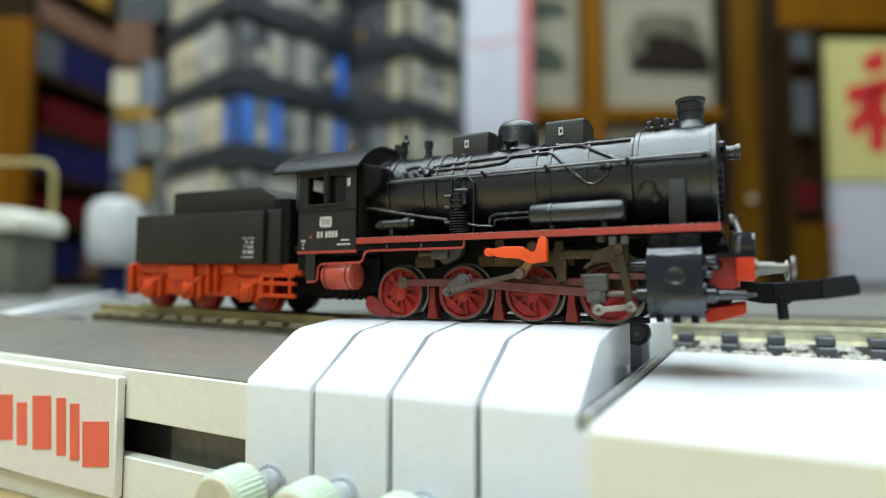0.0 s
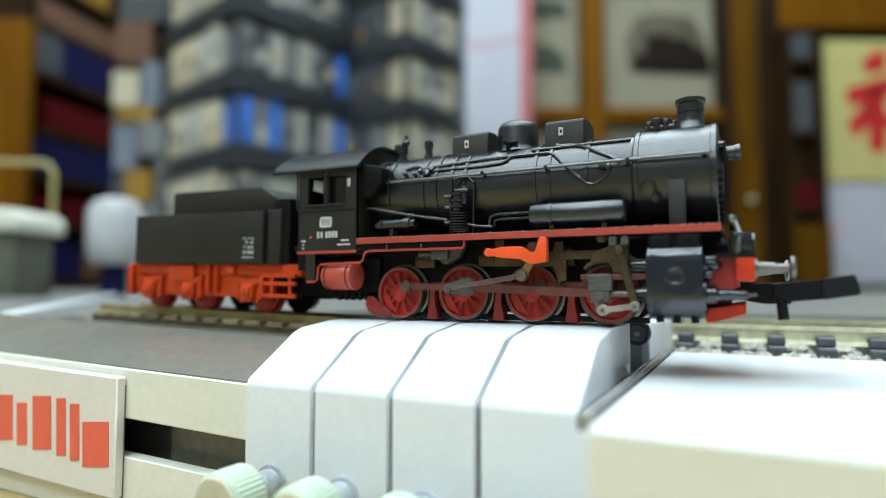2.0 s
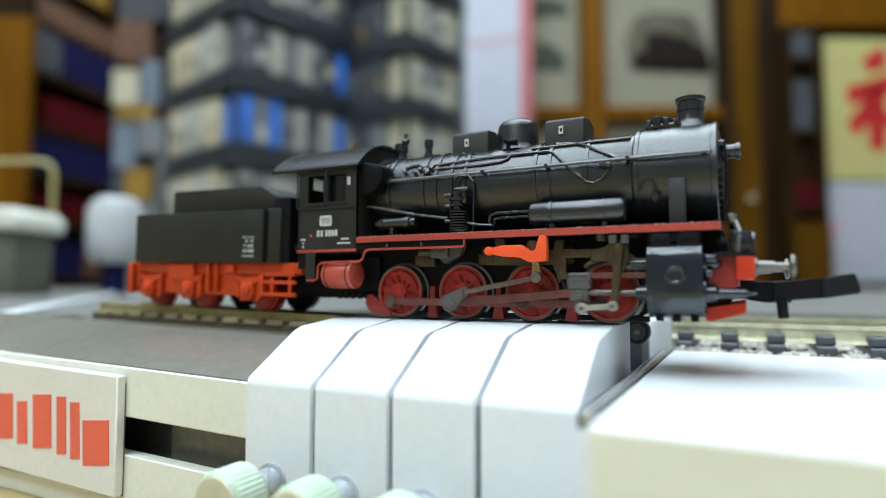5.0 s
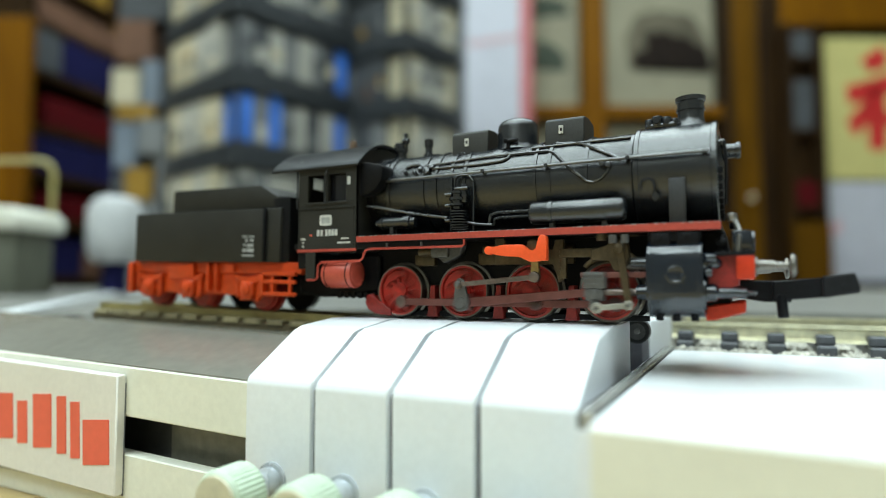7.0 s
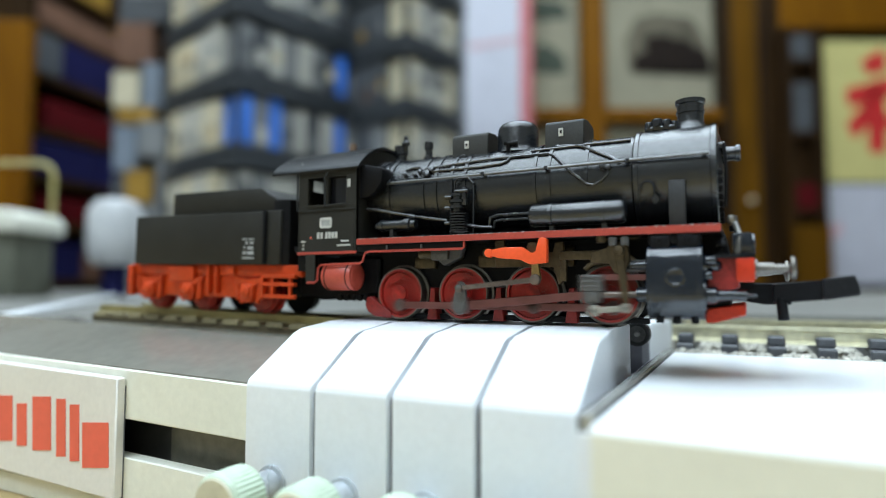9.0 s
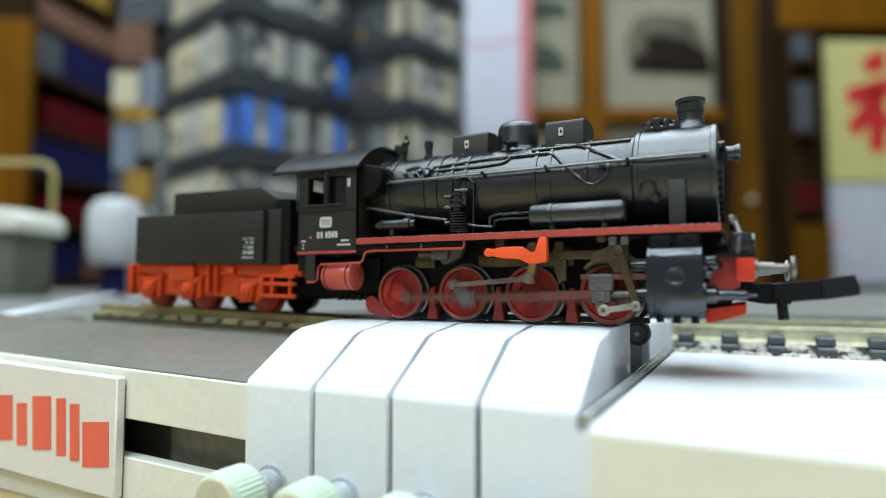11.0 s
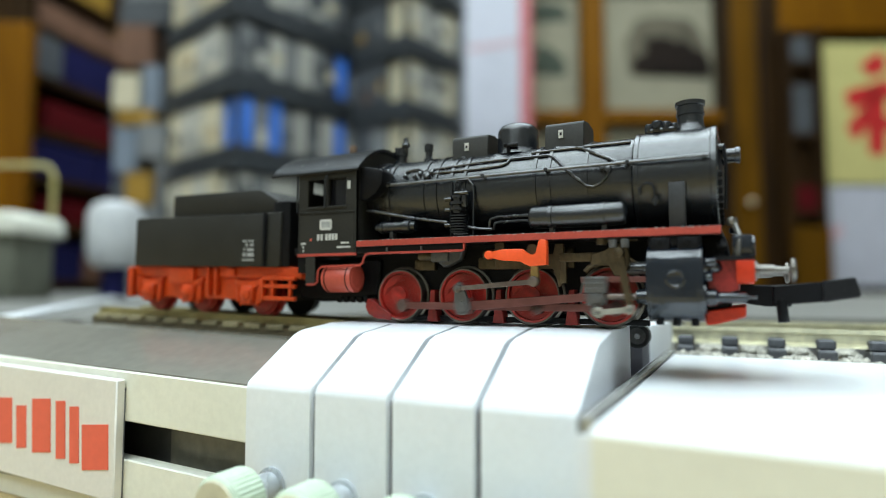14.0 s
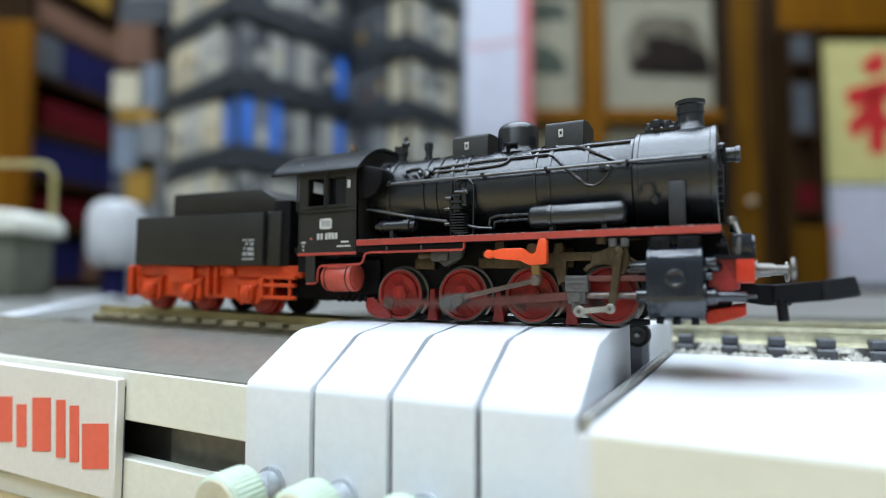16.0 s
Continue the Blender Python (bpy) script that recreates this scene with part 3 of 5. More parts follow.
# loose pile of cartons between the shelf and the trays
for x0, x1, z0, z1, y, c in ((-505, -425, -20, 130, 905, "grey"), (-478, -438, 130.5, 178, 900, "yellow"), (-437, -400, 130.5, 200, 910, "grey"), (-500, -479, 130.5, 172, 905, "dark"),
                             (-498, -464, 178.5, 246, 900, "sky"), (-463, -420, 200.5, 255, 905, "grey"), (-498, -440, 255.5, 276, 905, "yellow"),
                             (-502, -462, 276.5, 330, 900, "beige"), (-460, -430, 276.5, 345, 905, "sky"), (-500, -446, 345.5, 408, 905, "pink"), (-498, -420, 408.5, 450, 905, "dark"), (-490, -415, 450.5, 520, 905, "grey")):
    names = {"grey": "grey carton in a loose pile", "yellow": "ochre carton in a loose pile", "pale": "pale carton in a loose pile", "dark": "dark carton in a loose pile",
             "sky": "pale blue carton in a loose pile", "pink": "pinkish brown carton in a loose pile", "beige": "beige carton in a loose pile"}
    room_box("carton_box", names[c], "box", x0, x1, y, y + 90, z0, z1, CARD[c])


def wall_cabinet():
    """Brown wooden partition with framed railway prints."""
    t = thing("wooden_partition", "brown varnished wooden partition with framed panels", "partition", ROOM.copy())
    for x0, x1, wd in ((212, 228, OCHRE_WOOD), (352, 408, OCHRE_WOOD), (702, 727, DARK_WOOD), (727, 792, BROWN_WOOD), (792, 850, DARK_WOOD), (1190, 1260, BROWN_WOOD)):
        room_box("post", "", "", x0, x1, 1488, 1530, -770, 1200, wd, 3, t)
    for z0, z1 in ((420, 452), (-770, -700), (120, 150), (900, 960)):
        room_box("rail", "", "", 228, 702, 1492, 1526, z0, z1, OCHRE_WOOD, 2, t)
    room_box("back_panel", "", "", 100, 1260, 1532, 1545, -770, 1200, DARK_WOOD, 0, t)
    # pale ball puts the soft light spot on the post into colour
    bm = B()
    bmesh.ops.create_uvsphere(bm, u_segments=20, v_segments=12, radius=8, matrix=Matrix.Translation((759, 1476, 216)))
    part("knob", bm, CARD["beige"], t, "pale ball standing in for a soft light spot")
    room_box("lintel", "", "", 845, 1190, 1478, 1486, 650, 1200, OCHRE_WOOD, 2, t)


wall_cabinet()


def poster(name, label, x0, x1, y, z0, z1, mat):
    t = thing(name, label, "poster", ROOM.copy())
    room_box("sheet", "", "", x0, x1, y - 1.5, y, z0, z1, mat, 0, t)
    return t


def blot(parent, pts, y, mat, name="picture"):
    """A flat printed shape on a sheet."""
    bm = B()
    prism(bm, pts, "y", y - 2.6, y - 1.6)
    part(name, bm, mat, parent, smooth=0)


def engine_print(cx, cz, w, h):
    """Outline of a dark printed steam engine."""
    return [(cx - w * .5, cz - h * .42), (cx + w * .5, cz - h * .5), (cx + w * .5, cz - h * .1), (cx + w * .42, cz + h * .15), (cx + w * .3, cz + h * .2), (cx + w * .2, cz + h * .4),
            (cx + w * .05, cz + h * .38), (cx - w * .05, cz + h * .5), (cx - w * .35, cz + h * .45), (cx - w * .3, cz + h * .1), (cx - w * .45, cz)]


p = poster("railway_print", "white print of a dark brown steam engine", 415, 698, 1530, 455, 760, PAPER)
blot(p, [(470, 640), (500, 700), (560, 712), (640, 700), (676, 650), (690, 590), (672, 560), (480, 560)], 1529.2, PICTURE_SMOKE, "smoke")
blot(p, engine_print(588, 600, 205, 110), 1528, PICTURE_DARK)
p = poster("railway_print", "white print of a dark green engine", 230, 350, 1530, 455, 760, PAPER)
blot(p, engine_print(268, 590, 95, 80), 1530, PICTURE_GREEN)
blot(p, [(230, 690), (330, 700), (310, 740), (235, 750)], 1530, PICTURE_GREEN)
p = poster("railway_print", "plain white print below the rail", 230, 350, 1530, 155, 418, PAPER)
p = poster("railway_print", "plain white print below the rail", 415, 600, 1530, 155, 418, PAPER)
p = poster("paper_hanging", "pale lilac paper hanging with red lines", 55, 212, 1420, -100, 800, LILAC)
blot(p, [(184, -100), (212, -100), (212, 800), (184, 800)], 1420, material("faded_red_line", (0.42, 0.12, 0.13), 0.6), "red_line")
blot(p, [(60, 570), (184, 590), (184, 604), (60, 584)], 1420, material("pale_red_line", (0.46, 0.30, 0.32), 0.6), "pale_line")
p = poster("wall_sheet", "grey printed sheet beside the lilac paper", 0, 54, 1425, -100, 800, CARD["grey"])
# yellow sheet with broad red strokes
p = poster("yellow_poster", "yellow paper poster with broad red brush strokes", 884, 1180, 1480, 262, 618, YELLOW_PAPER)
for pts in ([(1040, 560), (1095, 600), (1110, 550), (1066, 530)], [(1002, 495), (1120, 528), (1120, 480), (1008, 448)], [(1052, 500), (1100, 500), (1096, 335), (1055, 335)],
            [(1000, 405), (1058, 470), (1066, 420), (1022, 368)], [(1090, 440), (1120, 420), (1105, 390), (1085, 415)],
            [(1120, 585), (1175, 590), (1175, 560), (1120, 555)], [(1128, 540), (1170, 540), (1170, 470), (1128, 470)], [(1120, 450), (1178, 450), (1178, 345), (1120, 345)]):
    blot(p, pts, 1480, POSTER_RED, "brush_stroke")
p = poster("lilac_poster", "pale lilac paper sheet with faint red print", 925, 1185, 1478, 10, 255, LILAC)
blot(p, [(940, 120), (975, 130), (980, 160), (945, 150)], 1478, material("faint_red_print", (0.6, 0.38, 0.42), 0.6), "faint_print")


def shelf_unit(name, label, x0, x1, y, depth, z0, z1, shelves, wood_mat, m=None):
    t = thing(name, label, "shelf", ROOM.copy() if m is None else m)
    room_box("side", "", "", x0, x0 + 18, y, y + depth, z0, z1, wood_mat, 1, t)
    room_box("side", "", "", x1 - 18, x1, y, y + depth, z0, z1, wood_mat, 1, t)
    room_box("back", "", "", x0 + 18, x1 - 18, y + depth - 8, y + depth, z0, z1, DARK_WOOD, 0, t)
    for z in shelves:
        room_box("shelf_board", "", "", x0 + 18, x1 - 18, y + 5, y + depth - 8, z - 14, z, wood_mat, 1, t)
    return t


book_shelf = shelf_unit("book_shelf", "tall dark shelf with boxes between wooden sides", 830, 925, 1440, 40, -770, 640, (-300, 10, 190, 380, 560), DARK_WOOD)
room_box("lower_door", "", "", 832, 923, 1428, 1438, -760, 150, BROWN_WOOD, 2, book_shelf)
for z, c, h in ((380, "dark", 120), (560, "dark", 60)):
    if h:
        room_box("shelf_box", "faded " + c + " carton standing on the shelf", "box", 852, 900, 1446, 1470, z, z + h, CARD[c])
room_box("shelf_box", "dark red carton standing on the shelf", "box", 852, 904, 1446, 1470, 310 - 120, 310 - 119 + 60, CARD["red"])

SIDE_SHELF = ROOM @ mm_pose(-690, 1000, 0, 0, 0, 76)   # seen almost end-on: x runs away from the camera
shelf_unit("storage_shelf", "tall brown shelf stacked with dark boxes", -20, 330, 0, 260, -770, 700, (-400, 18, 118, 197, 278, 374, 459, 540), DARK_WOOD, SIDE_SHELF.copy())
room_box("wooden_post", "ochre brown varnished wooden post beside the shelf", "post", -900, -672, 960, 981, -770, 440, OCHRE_WOOD, 3)
for x0, x1, z, h, c in ((8, 60, 374.5, 70, "dark"), (62, 190, 374.5, 78, "navy"), (30, 180, 278.5, 52, "red"), (6, 150, 197.5, 60, "navy"), (152, 215, 197.5, 66, "navy"),
                        (10, 190, 459.5, 44, "pink"), (20, 200, 118.5, 42, "red"), (15, 120, 18.5, 62, "navy"), (124, 215, 18.5, 50, "pink"), (218, 300, 18.5, 66, "red"), (192, 300, 374.5, 60, "dark"), (190, 300, 459.5, 70, "yellow"), (40, 160, 540.5, 90, "yellow"), (185, 290, 278.5, 70, "dark")):
    bm = B()
    box(bm, x0, x1, 6, 150, z, z + h, 1, 1)
    tagged(part("storage_box", bm, CARD[c], m=SIDE_SHELF.copy(), smooth=0), {"navy": "dark blue storage box on the shelf", "red": "dark red storage box on the shelf",
           "pink": "pinkish brown carton on the shelf", "dark": "dark flat box on the shelf", "yellow": "ochre carton on the shelf"}[c], "box")


def model_building():
    t = thing("model_shed", "small model shed with cream roof and dull green walls", "model building", ROOM @ mm_pose(-210, 300, -4))
    bm = B()
    box(bm, -34, -3, 0, 30, 0, 36, 0.6)
    part("wall", bm, material("dull_green_model_wall", (0.11, 0.115, 0.085), 0.6, vary=0.2), t)
    bm = B()
    prism(bm, [(-36, 35), (1, 35), (1, 42), (-3, 46), (-36, 47)], "y", -4, 34, 1.2, 2)
    part("roof", bm, CREAM, t)
    bm = B()
    box(bm, -34, -28, -3, 0, 0, 34, 0.4)
    part("door_panel", bm, WHITE, t)
    bm = B()
    tube(bm, [(-34, 22, 74)] + [(-7 + 8 * math.sin(radians(a)), 22, 66 + 8 * math.cos(radians(a))) for a in range(0, 91, 15)] + [(1, 22, 45.5)], 1.5)
    part("wire_hoop", bm, material("yellowed_wire", (0.36, 0.31, 0.12), 0.4, vary=0.1), t)


model_building()


def white_model():
    t = thing("model_silo", "round-edged white plastic model silo", "model building", ROOM @ mm_pose(-190, 350, -4))
    bm = B()
    lathe(bm, [(20, 11), (24, 14), (30, 15), (50, 15), (56, 12), (58, 8)], (0, 0, 0), (0, 0, 1), 40)
    part("drum", bm, material("milky_white_plastic", (0.50, 0.51, 0.52), 0.4, vary=0.1, grain=300), t)
    bm = B()
    lathe(bm, [(0, 12), (2, 12), (2.5, 7), (20.5, 7)], (0, 0, 0), (0, 0, 1), 24)
    part("foot", bm, CARD["navy"], t)


white_model()

# ---------------------------------------------------------------- the model engine
WHEEL_X = (-5.02, 2.29, 9.50, 16.73)
AXLE_Z = 2.82
CRANK = 1.28
BOILER_Z = 13.4

LOCO = thing("steam_locomotive", "black and red model steam locomotive running on the test stand", "locomotive")


def lp(name, bm, mat, label="", at=(0, 0, 0), parent=None, smooth=35):
    return part(name, bm, mat, parent or LOCO, label, at, smooth)


def driving_wheel(x, big=False):
    bm = B()
    # disc with raised hub and spokes
    lathe(bm, [(0, 2.58), (0.44, 2.58), (0.46, 2.32), (0.08, 2.26), (0.04, 0.95), (0.4, 0.88), (0.62, 0.85), (0.66, 0.5), (0.66, 0.1)], (x, -3.55, AXLE_Z), (0, -1, 0), 40)
    # balance weight
    prism(bm, [(x + a, AXLE_Z + c) for a, c in arc(0, 0, 2.05, 130, 230, 12)], "y", -4.05, -3.6)
    w = lp("driving_wheel", bm, RED, at=(x, -4.0, AXLE_Z))
    bm = B()
    lathe(bm, [(0.05, 2.5), (0, 2.56), (0, 2.66), (0.1, 2.72), (0.95, 2.76), (1.0, 3.0), (1.3, 3.0), (1.35, 2.45)], (x, -4.02, AXLE_Z), (0, 1, 0), 48, ring=True)
    part("tyre", bm, TYRE, w, at=(0, 0, 0)).location = (0, 0, 0)
    w.children[-1].data.transform(Matrix.Translation((-x * MM, 4.0 * MM, -AXLE_Z * MM)))
    bm = B()
    cyl(bm, (CRANK, -0.85, 0), (CRANK, 0.3, 0), 0.62 if not big else 0.75, 20, edge=0.08)
    part("crank_pin", bm, ROD, w)
    spoke = None
    for k in range(11):
        if spoke is None:
            bm = B()
            prism(bm, [(0.7, -0.2), (2.28, -0.13), (2.28, 0.13), (0.7, 0.2)], "y", -0.02, 0.4, 0.05)
            spoke = part("spoke", bm, RED, w)
            o = spoke
        else:
            o = spoke.copy()
            scene.collection.objects.link(o)
        o.matrix_basis = rot("Y", 360 / 11 * k)
    return w


WHEELS = [driving_wheel(x, x == WHEEL_X[1]) for x in WHEEL_X]
for x in WHEEL_X:
    bm = B()
    lathe(bm, [(0, 2.76), (0.9, 2.76), (1.0, 3.0), (1.3, 3.0), (1.35, 0.5)], (x, 4.1, AXLE_Z), (0, -1, 0), 40)
    w = lp("far_wheel", bm, PITCH_BLACK, "black wheel on the far side")
    bm = B()
    cyl(bm, (x, -3.5, AXLE_Z), (x, 3.4, AXLE_Z), 0.55, 12)
    part("axle", bm, TYRE, w)

# coupling rod: origin at the main pin
bm = B()
for a, b in zip(WHEEL_X, WHEEL_X[1:]):
    prism(bm, stadium(a - WHEEL_X[1], 0, b - WHEEL_X[1], 0, 0.36), "y", -4.75, -4.4, 0.05)
for x in WHEEL_X:
    cyl(bm, (x - WHEEL_X[1], -4.85, 0), (x - WHEEL_X[1], -4.35, 0), 0.66, 20, edge=0.06)
COUPLING = lp("coupling_rod", bm, ROD_RED, "brownish metal coupling rod")

ROD_LEN = 13.0
bm = B()
prism(bm, stadium(0, 0, ROD_LEN, 0, 0.45, 0.36), "y", -5.35, -5.0, 0.05)
cyl(bm, (0, -5.45, 0), (0, -4.9, 0), 0.78, 24, edge=0.06)
box(bm, -0.85, 0.85, -5.4, -4.95, -0.8, 0.8, 0.12)
MAIN_ROD = lp("main_rod", bm, ROD_RED, "burnished connecting rod")
bm = B()
prism(bm, stadium(0, 0, 1.95, 0, 0.85, 0.46), "y", -5.78, -5.42, 0.08)
cyl(bm, (1.85, -6.45, 0), (1.85, -5.6, 0), 0.3, 6, edge=0.05)
cyl(bm, (0, -5.9, 0), (0, -5.5, 0), 0.55, 18, edge=0.08)
RETURN_CRANK = lp("return_crank", bm, GREYCAST, "grey return crank")

# crosshead with piston rod, origin at the wrist pin
bm = B()
box(bm, -1.05, 1.0, -6.35, -5.05, 0.3, 1.75, 0.14)
box(bm, -0.85, 0.75, -6.2, -4.95, -0.75, 0.4, 0.12)
box(bm, -0.45, 0.35, -6.25, -5.6, -1.6, -0.6, 0.1)
cyl(bm, (0, -6.45, -0.15), (0, -6.1, -0.15), 0.42, 16, edge=0.06)
for z in (0.62, 1.05, 1.45):
    box(bm, -0.95, 0.9, -6.43, -6.33, z, z + 0.16, 0.03, 1)
CROSSHEAD = lp("crosshead", bm, GREYCAST, "grey cast crosshead")
bm = B()
cyl(bm, (0.7, -5.6, 0), (6.6, -5.6, 0), 0.3, 12)
part("piston_rod", bm, ROD, CROSSHEAD)

LINK_LEN = 2.65
bm = B()
prism(bm, stadium(0, 0, LINK_LEN, 0, 0.24, 0.22), "y", -6.75, -6.45, 0.04)
lathe(bm, [(0, 0.22), (0, 0.42), (0.06, 0.48), (0.4, 0.48), (0.4, 0.22)], (0, -6.85, 0), (0, 1, 0), 20, ring=True)
lathe(bm, [(0, 0.2), (0, 0.36), (0.06, 0.42), (0.4, 0.42), (0.4, 0.2)], (LINK_LEN, -6.85, 0), (0, 1, 0), 20, ring=True)
UNION = lp("union_link", bm, DULL_STEEL, "pale steel union link")
bm = B()
for x in (0, LINK_LEN):
    cyl(bm, (x, -6.88, 0), (x, -6.45, 0), 0.2, 6, edge=0.03)
part("bolts", bm, GREYCAST, UNION)

LEVER_LEN = 4.9
bm = B()
prism(bm, stadium(0, 0, 0, -LEVER_LEN, 0.36, 0.3), "y", -6.42, -6.15, 0.05)
cyl(bm, (0, -6.6, 0), (0, -6.1, 0), 0.42, 16, edge=0.06)
LEVER = lp("combination_lever", bm, BRASS, "dull brass combination lever")

ECC_LEN = 7.68
bm = B()
prism(bm, stadium(0, 0, ECC_LEN, 0, 0.22, 0.24), "y", -6.2, -5.92, 0.04)
cyl(bm, (0, -6.3, 0), (0, -5.8, 0), 0.4, 16, edge=0.05)
cyl(bm, (ECC_LEN, -6.35, 0), (ECC_LEN, -5.8, 0), 0.5, 16, edge=0.05)
ECC_ROD = lp("eccentric_rod", bm, ROD, "thin burnished eccentric rod")

PIVOT = (10.35, 6.35)
SWING = 2.2
bm = B()
prism(bm, [(-0.28, 0.5), (0.28, 0.5), (0.32, -1.0), (0.45, -SWING), (0, -SWING - 0.4), (-0.45, -SWING), (-0.32, -1.0)], "y", -5.85, -5.45, 0.05)
SWING_LINK = lp("swing_link", bm, material("yellow_brass", (0.36, 0.27, 0.11), 0.4, metal=0.6, vary=0.2, grain=3000), "brass expansion link foot")


def loco_chassis():
    bm = B()
    prism(bm, [(-14, 4.2), (-14, 7.0), (-8.6, 7.0), (-8, 8.0), (24, 8.0), (24, 3.2), (21, 1.0), (-7.5, 1.0), (-9, 2.4)], "y", -2.6, 2.6, 0.1)
    lp("main_frame", bm, PITCH_BLACK)
    # red brake hangers between the wheels
    for x in (-1.35, 5.9, 13.1):
        bm = B()
        prism(bm, [(x - 0.5, 0.15), (x + 0.75, 0.15), (x + 0.6, 1.2), (x + 0.35, 1.9), (x + 0.5, 3.4), (x - 0.1, 3.4), (x - 0.25, 1.7)], "y", -3.9, -2.6, 0.08)
        lp("brake_hanger", bm, RED_DULL)
    bm = B()
    prism(bm, [(-9.3, 1.5), (-8.9, 0.8), (-8.0, 0.35), (-6.0, 0.15), (-6.0, 0.9), (-7.4, 1.7), (-8.4, 2.5), (-9.1, 2.4)], "y", -4.2, -3.0, 0.2, 2)
    lp("brake_shoe", bm, RED_DULL)
    bm = B()
    box(bm, -7, 20, -3.3, -2.8, 0.2, 0.75, 0.08)
    lp("brake_rigging", bm, PITCH_BLACK)
    # brass motion brackets
    bm = B()
    prism(bm, [(6.2, 5.3), (6.2, 8.0), (7.2, 8.0), (7.3, 6.5), (12.0, 6.6), (12.1, 7.6), (12.9, 7.6), (13.1, 4.2), (12.4, 3.6), (12.0, 5.4)], "y", -5.2, -4.7, 0.08)
    lp("motion_bracket", bm, BRASS, "tarnished brass bracket")
    bm = B()
    box(bm, 12.6, 16.6, -5.5, -4.9, 5.9, 6.7, 0.1)
    box(bm, 12.6, 13.2, -5.4, -4.9, 4.0, 6.2, 0.1)
    lp("radius_bar", bm, BRASS)
    bm = B()
    prism(bm, [(15.5, 5.5), (15.6, 6.55), (17.0, 6.75), (17.3, 7.4), (18.3, 7.4), (18.75, 6.9), (18.85, 5.7), (18.35, 4.6), (17.5, 4.6), (17.2, 5.6)], "y", -6.05, -5.2, 0.1)
    tube(bm, [(14.9, -5.3, 5.0), (15.2, -5.3, 5.35), (15.7, -5.3, 5.6), (16.4, -5.3, 5.75), (17.4, -5.3, 5.8)], 0.24, 8)
    tube(bm, [(18.6, -5.4, 6.2), (19.3, -5.4, 5.6), (19.8, -5.4, 4.8)], 0.2, 8)
    lp("valve_bracket", bm, BRASS)
    bm = B()
    cyl(bm, (18.05, -6.9, 6.55), (18.05, -5.2, 6.55), 0.42, 16, edge=0.06)
    cyl(bm, (18.05, -7.0, 6.55), (18.05, -6.8, 6.55), 0.2, 12, edge=0.05)
    cyl(bm, (16.5, -6.0, 7.3), (16.5, -6.0, 7.9), 0.45, 14)
    box(bm, 16.0, 19.6, -6.2, -6.0, 7.55, 7.66)
    lp("valve_pin", bm, BRASS)
    bm = B()
    box(bm, 14.6, 20.4, -5.95, -5.3, 4.05, 4.55, 0.06)
    lp("slide_bar", bm, ROD_RED, "brownish red slide bar")
    for z in (4.95, 5.55):
        bm = B()
        cyl(bm, (18.4, -5.5, z), (20.6, -5.5, z), 0.24, 10)
        lp("valve_spindle", bm, GREYCAST)
    # frame details behind the wheels
    for x in (-2.4, 4.9, 12.2):
        bm = B()
        box(bm, x - 1.2, x + 1.2, -3.4, -2.5, 5.4, 6.6, 0.15)
        cyl(bm, (x - 0.5, -3.4, 6.9), (x + 1.2, -3.4, 6.9), 0.5, 12)
        lp("spring", bm, BRASS)
    bm = B()
    box(bm, -1.2, 0.8, -4.4, -3.0, 6.2, 7.8, 0.2)
    prism(bm, [(0.2, 5.6), (2.0, 6.4), (2.4, 7.8), (-0.2, 7.8), (-0.6, 6.3)], "y", -4.0, -3.0, 0.1)
    lp("lubricator", bm, GREYCAST)
    # bright orange reversing lever casting
    bm = B()
    prism(bm, [(6.53, 6.94), (7.43, 7.02), (7.54, 7.12), (9.46, 7.12), (9.89, 6.85), (10.26, 6.53), (10.63, 6.47), (10.90, 6.67), (11.01, 7.07), (11.07, 7.73), (11.28, 7.93), (11.64, 7.91), (11.85, 7.76), (11.83, 5.64), (10.30, 5.51), (9.67, 5.78), (9.34, 6.04), (7.54, 6.08), (7.43, 6.19), (6.53, 6.31)], "y", -6.95, -6.15, 0.1, 2)
    cyl(bm, (6.25, -6.97, 6.64), (6.25, -6.1, 6.64), 0.42, 20, edge=0.12)
    lp("reverser_casting", bm, ORANGE, "bright orange plastic reverser")
    bm = B()
    cyl(bm, (10.3, -6.3, 7.05), (10.3, -5.2, 7.05), 0.55, 14, edge=0.08)
    lp("reverser_pin", bm, BRASS)


loco_chassis()


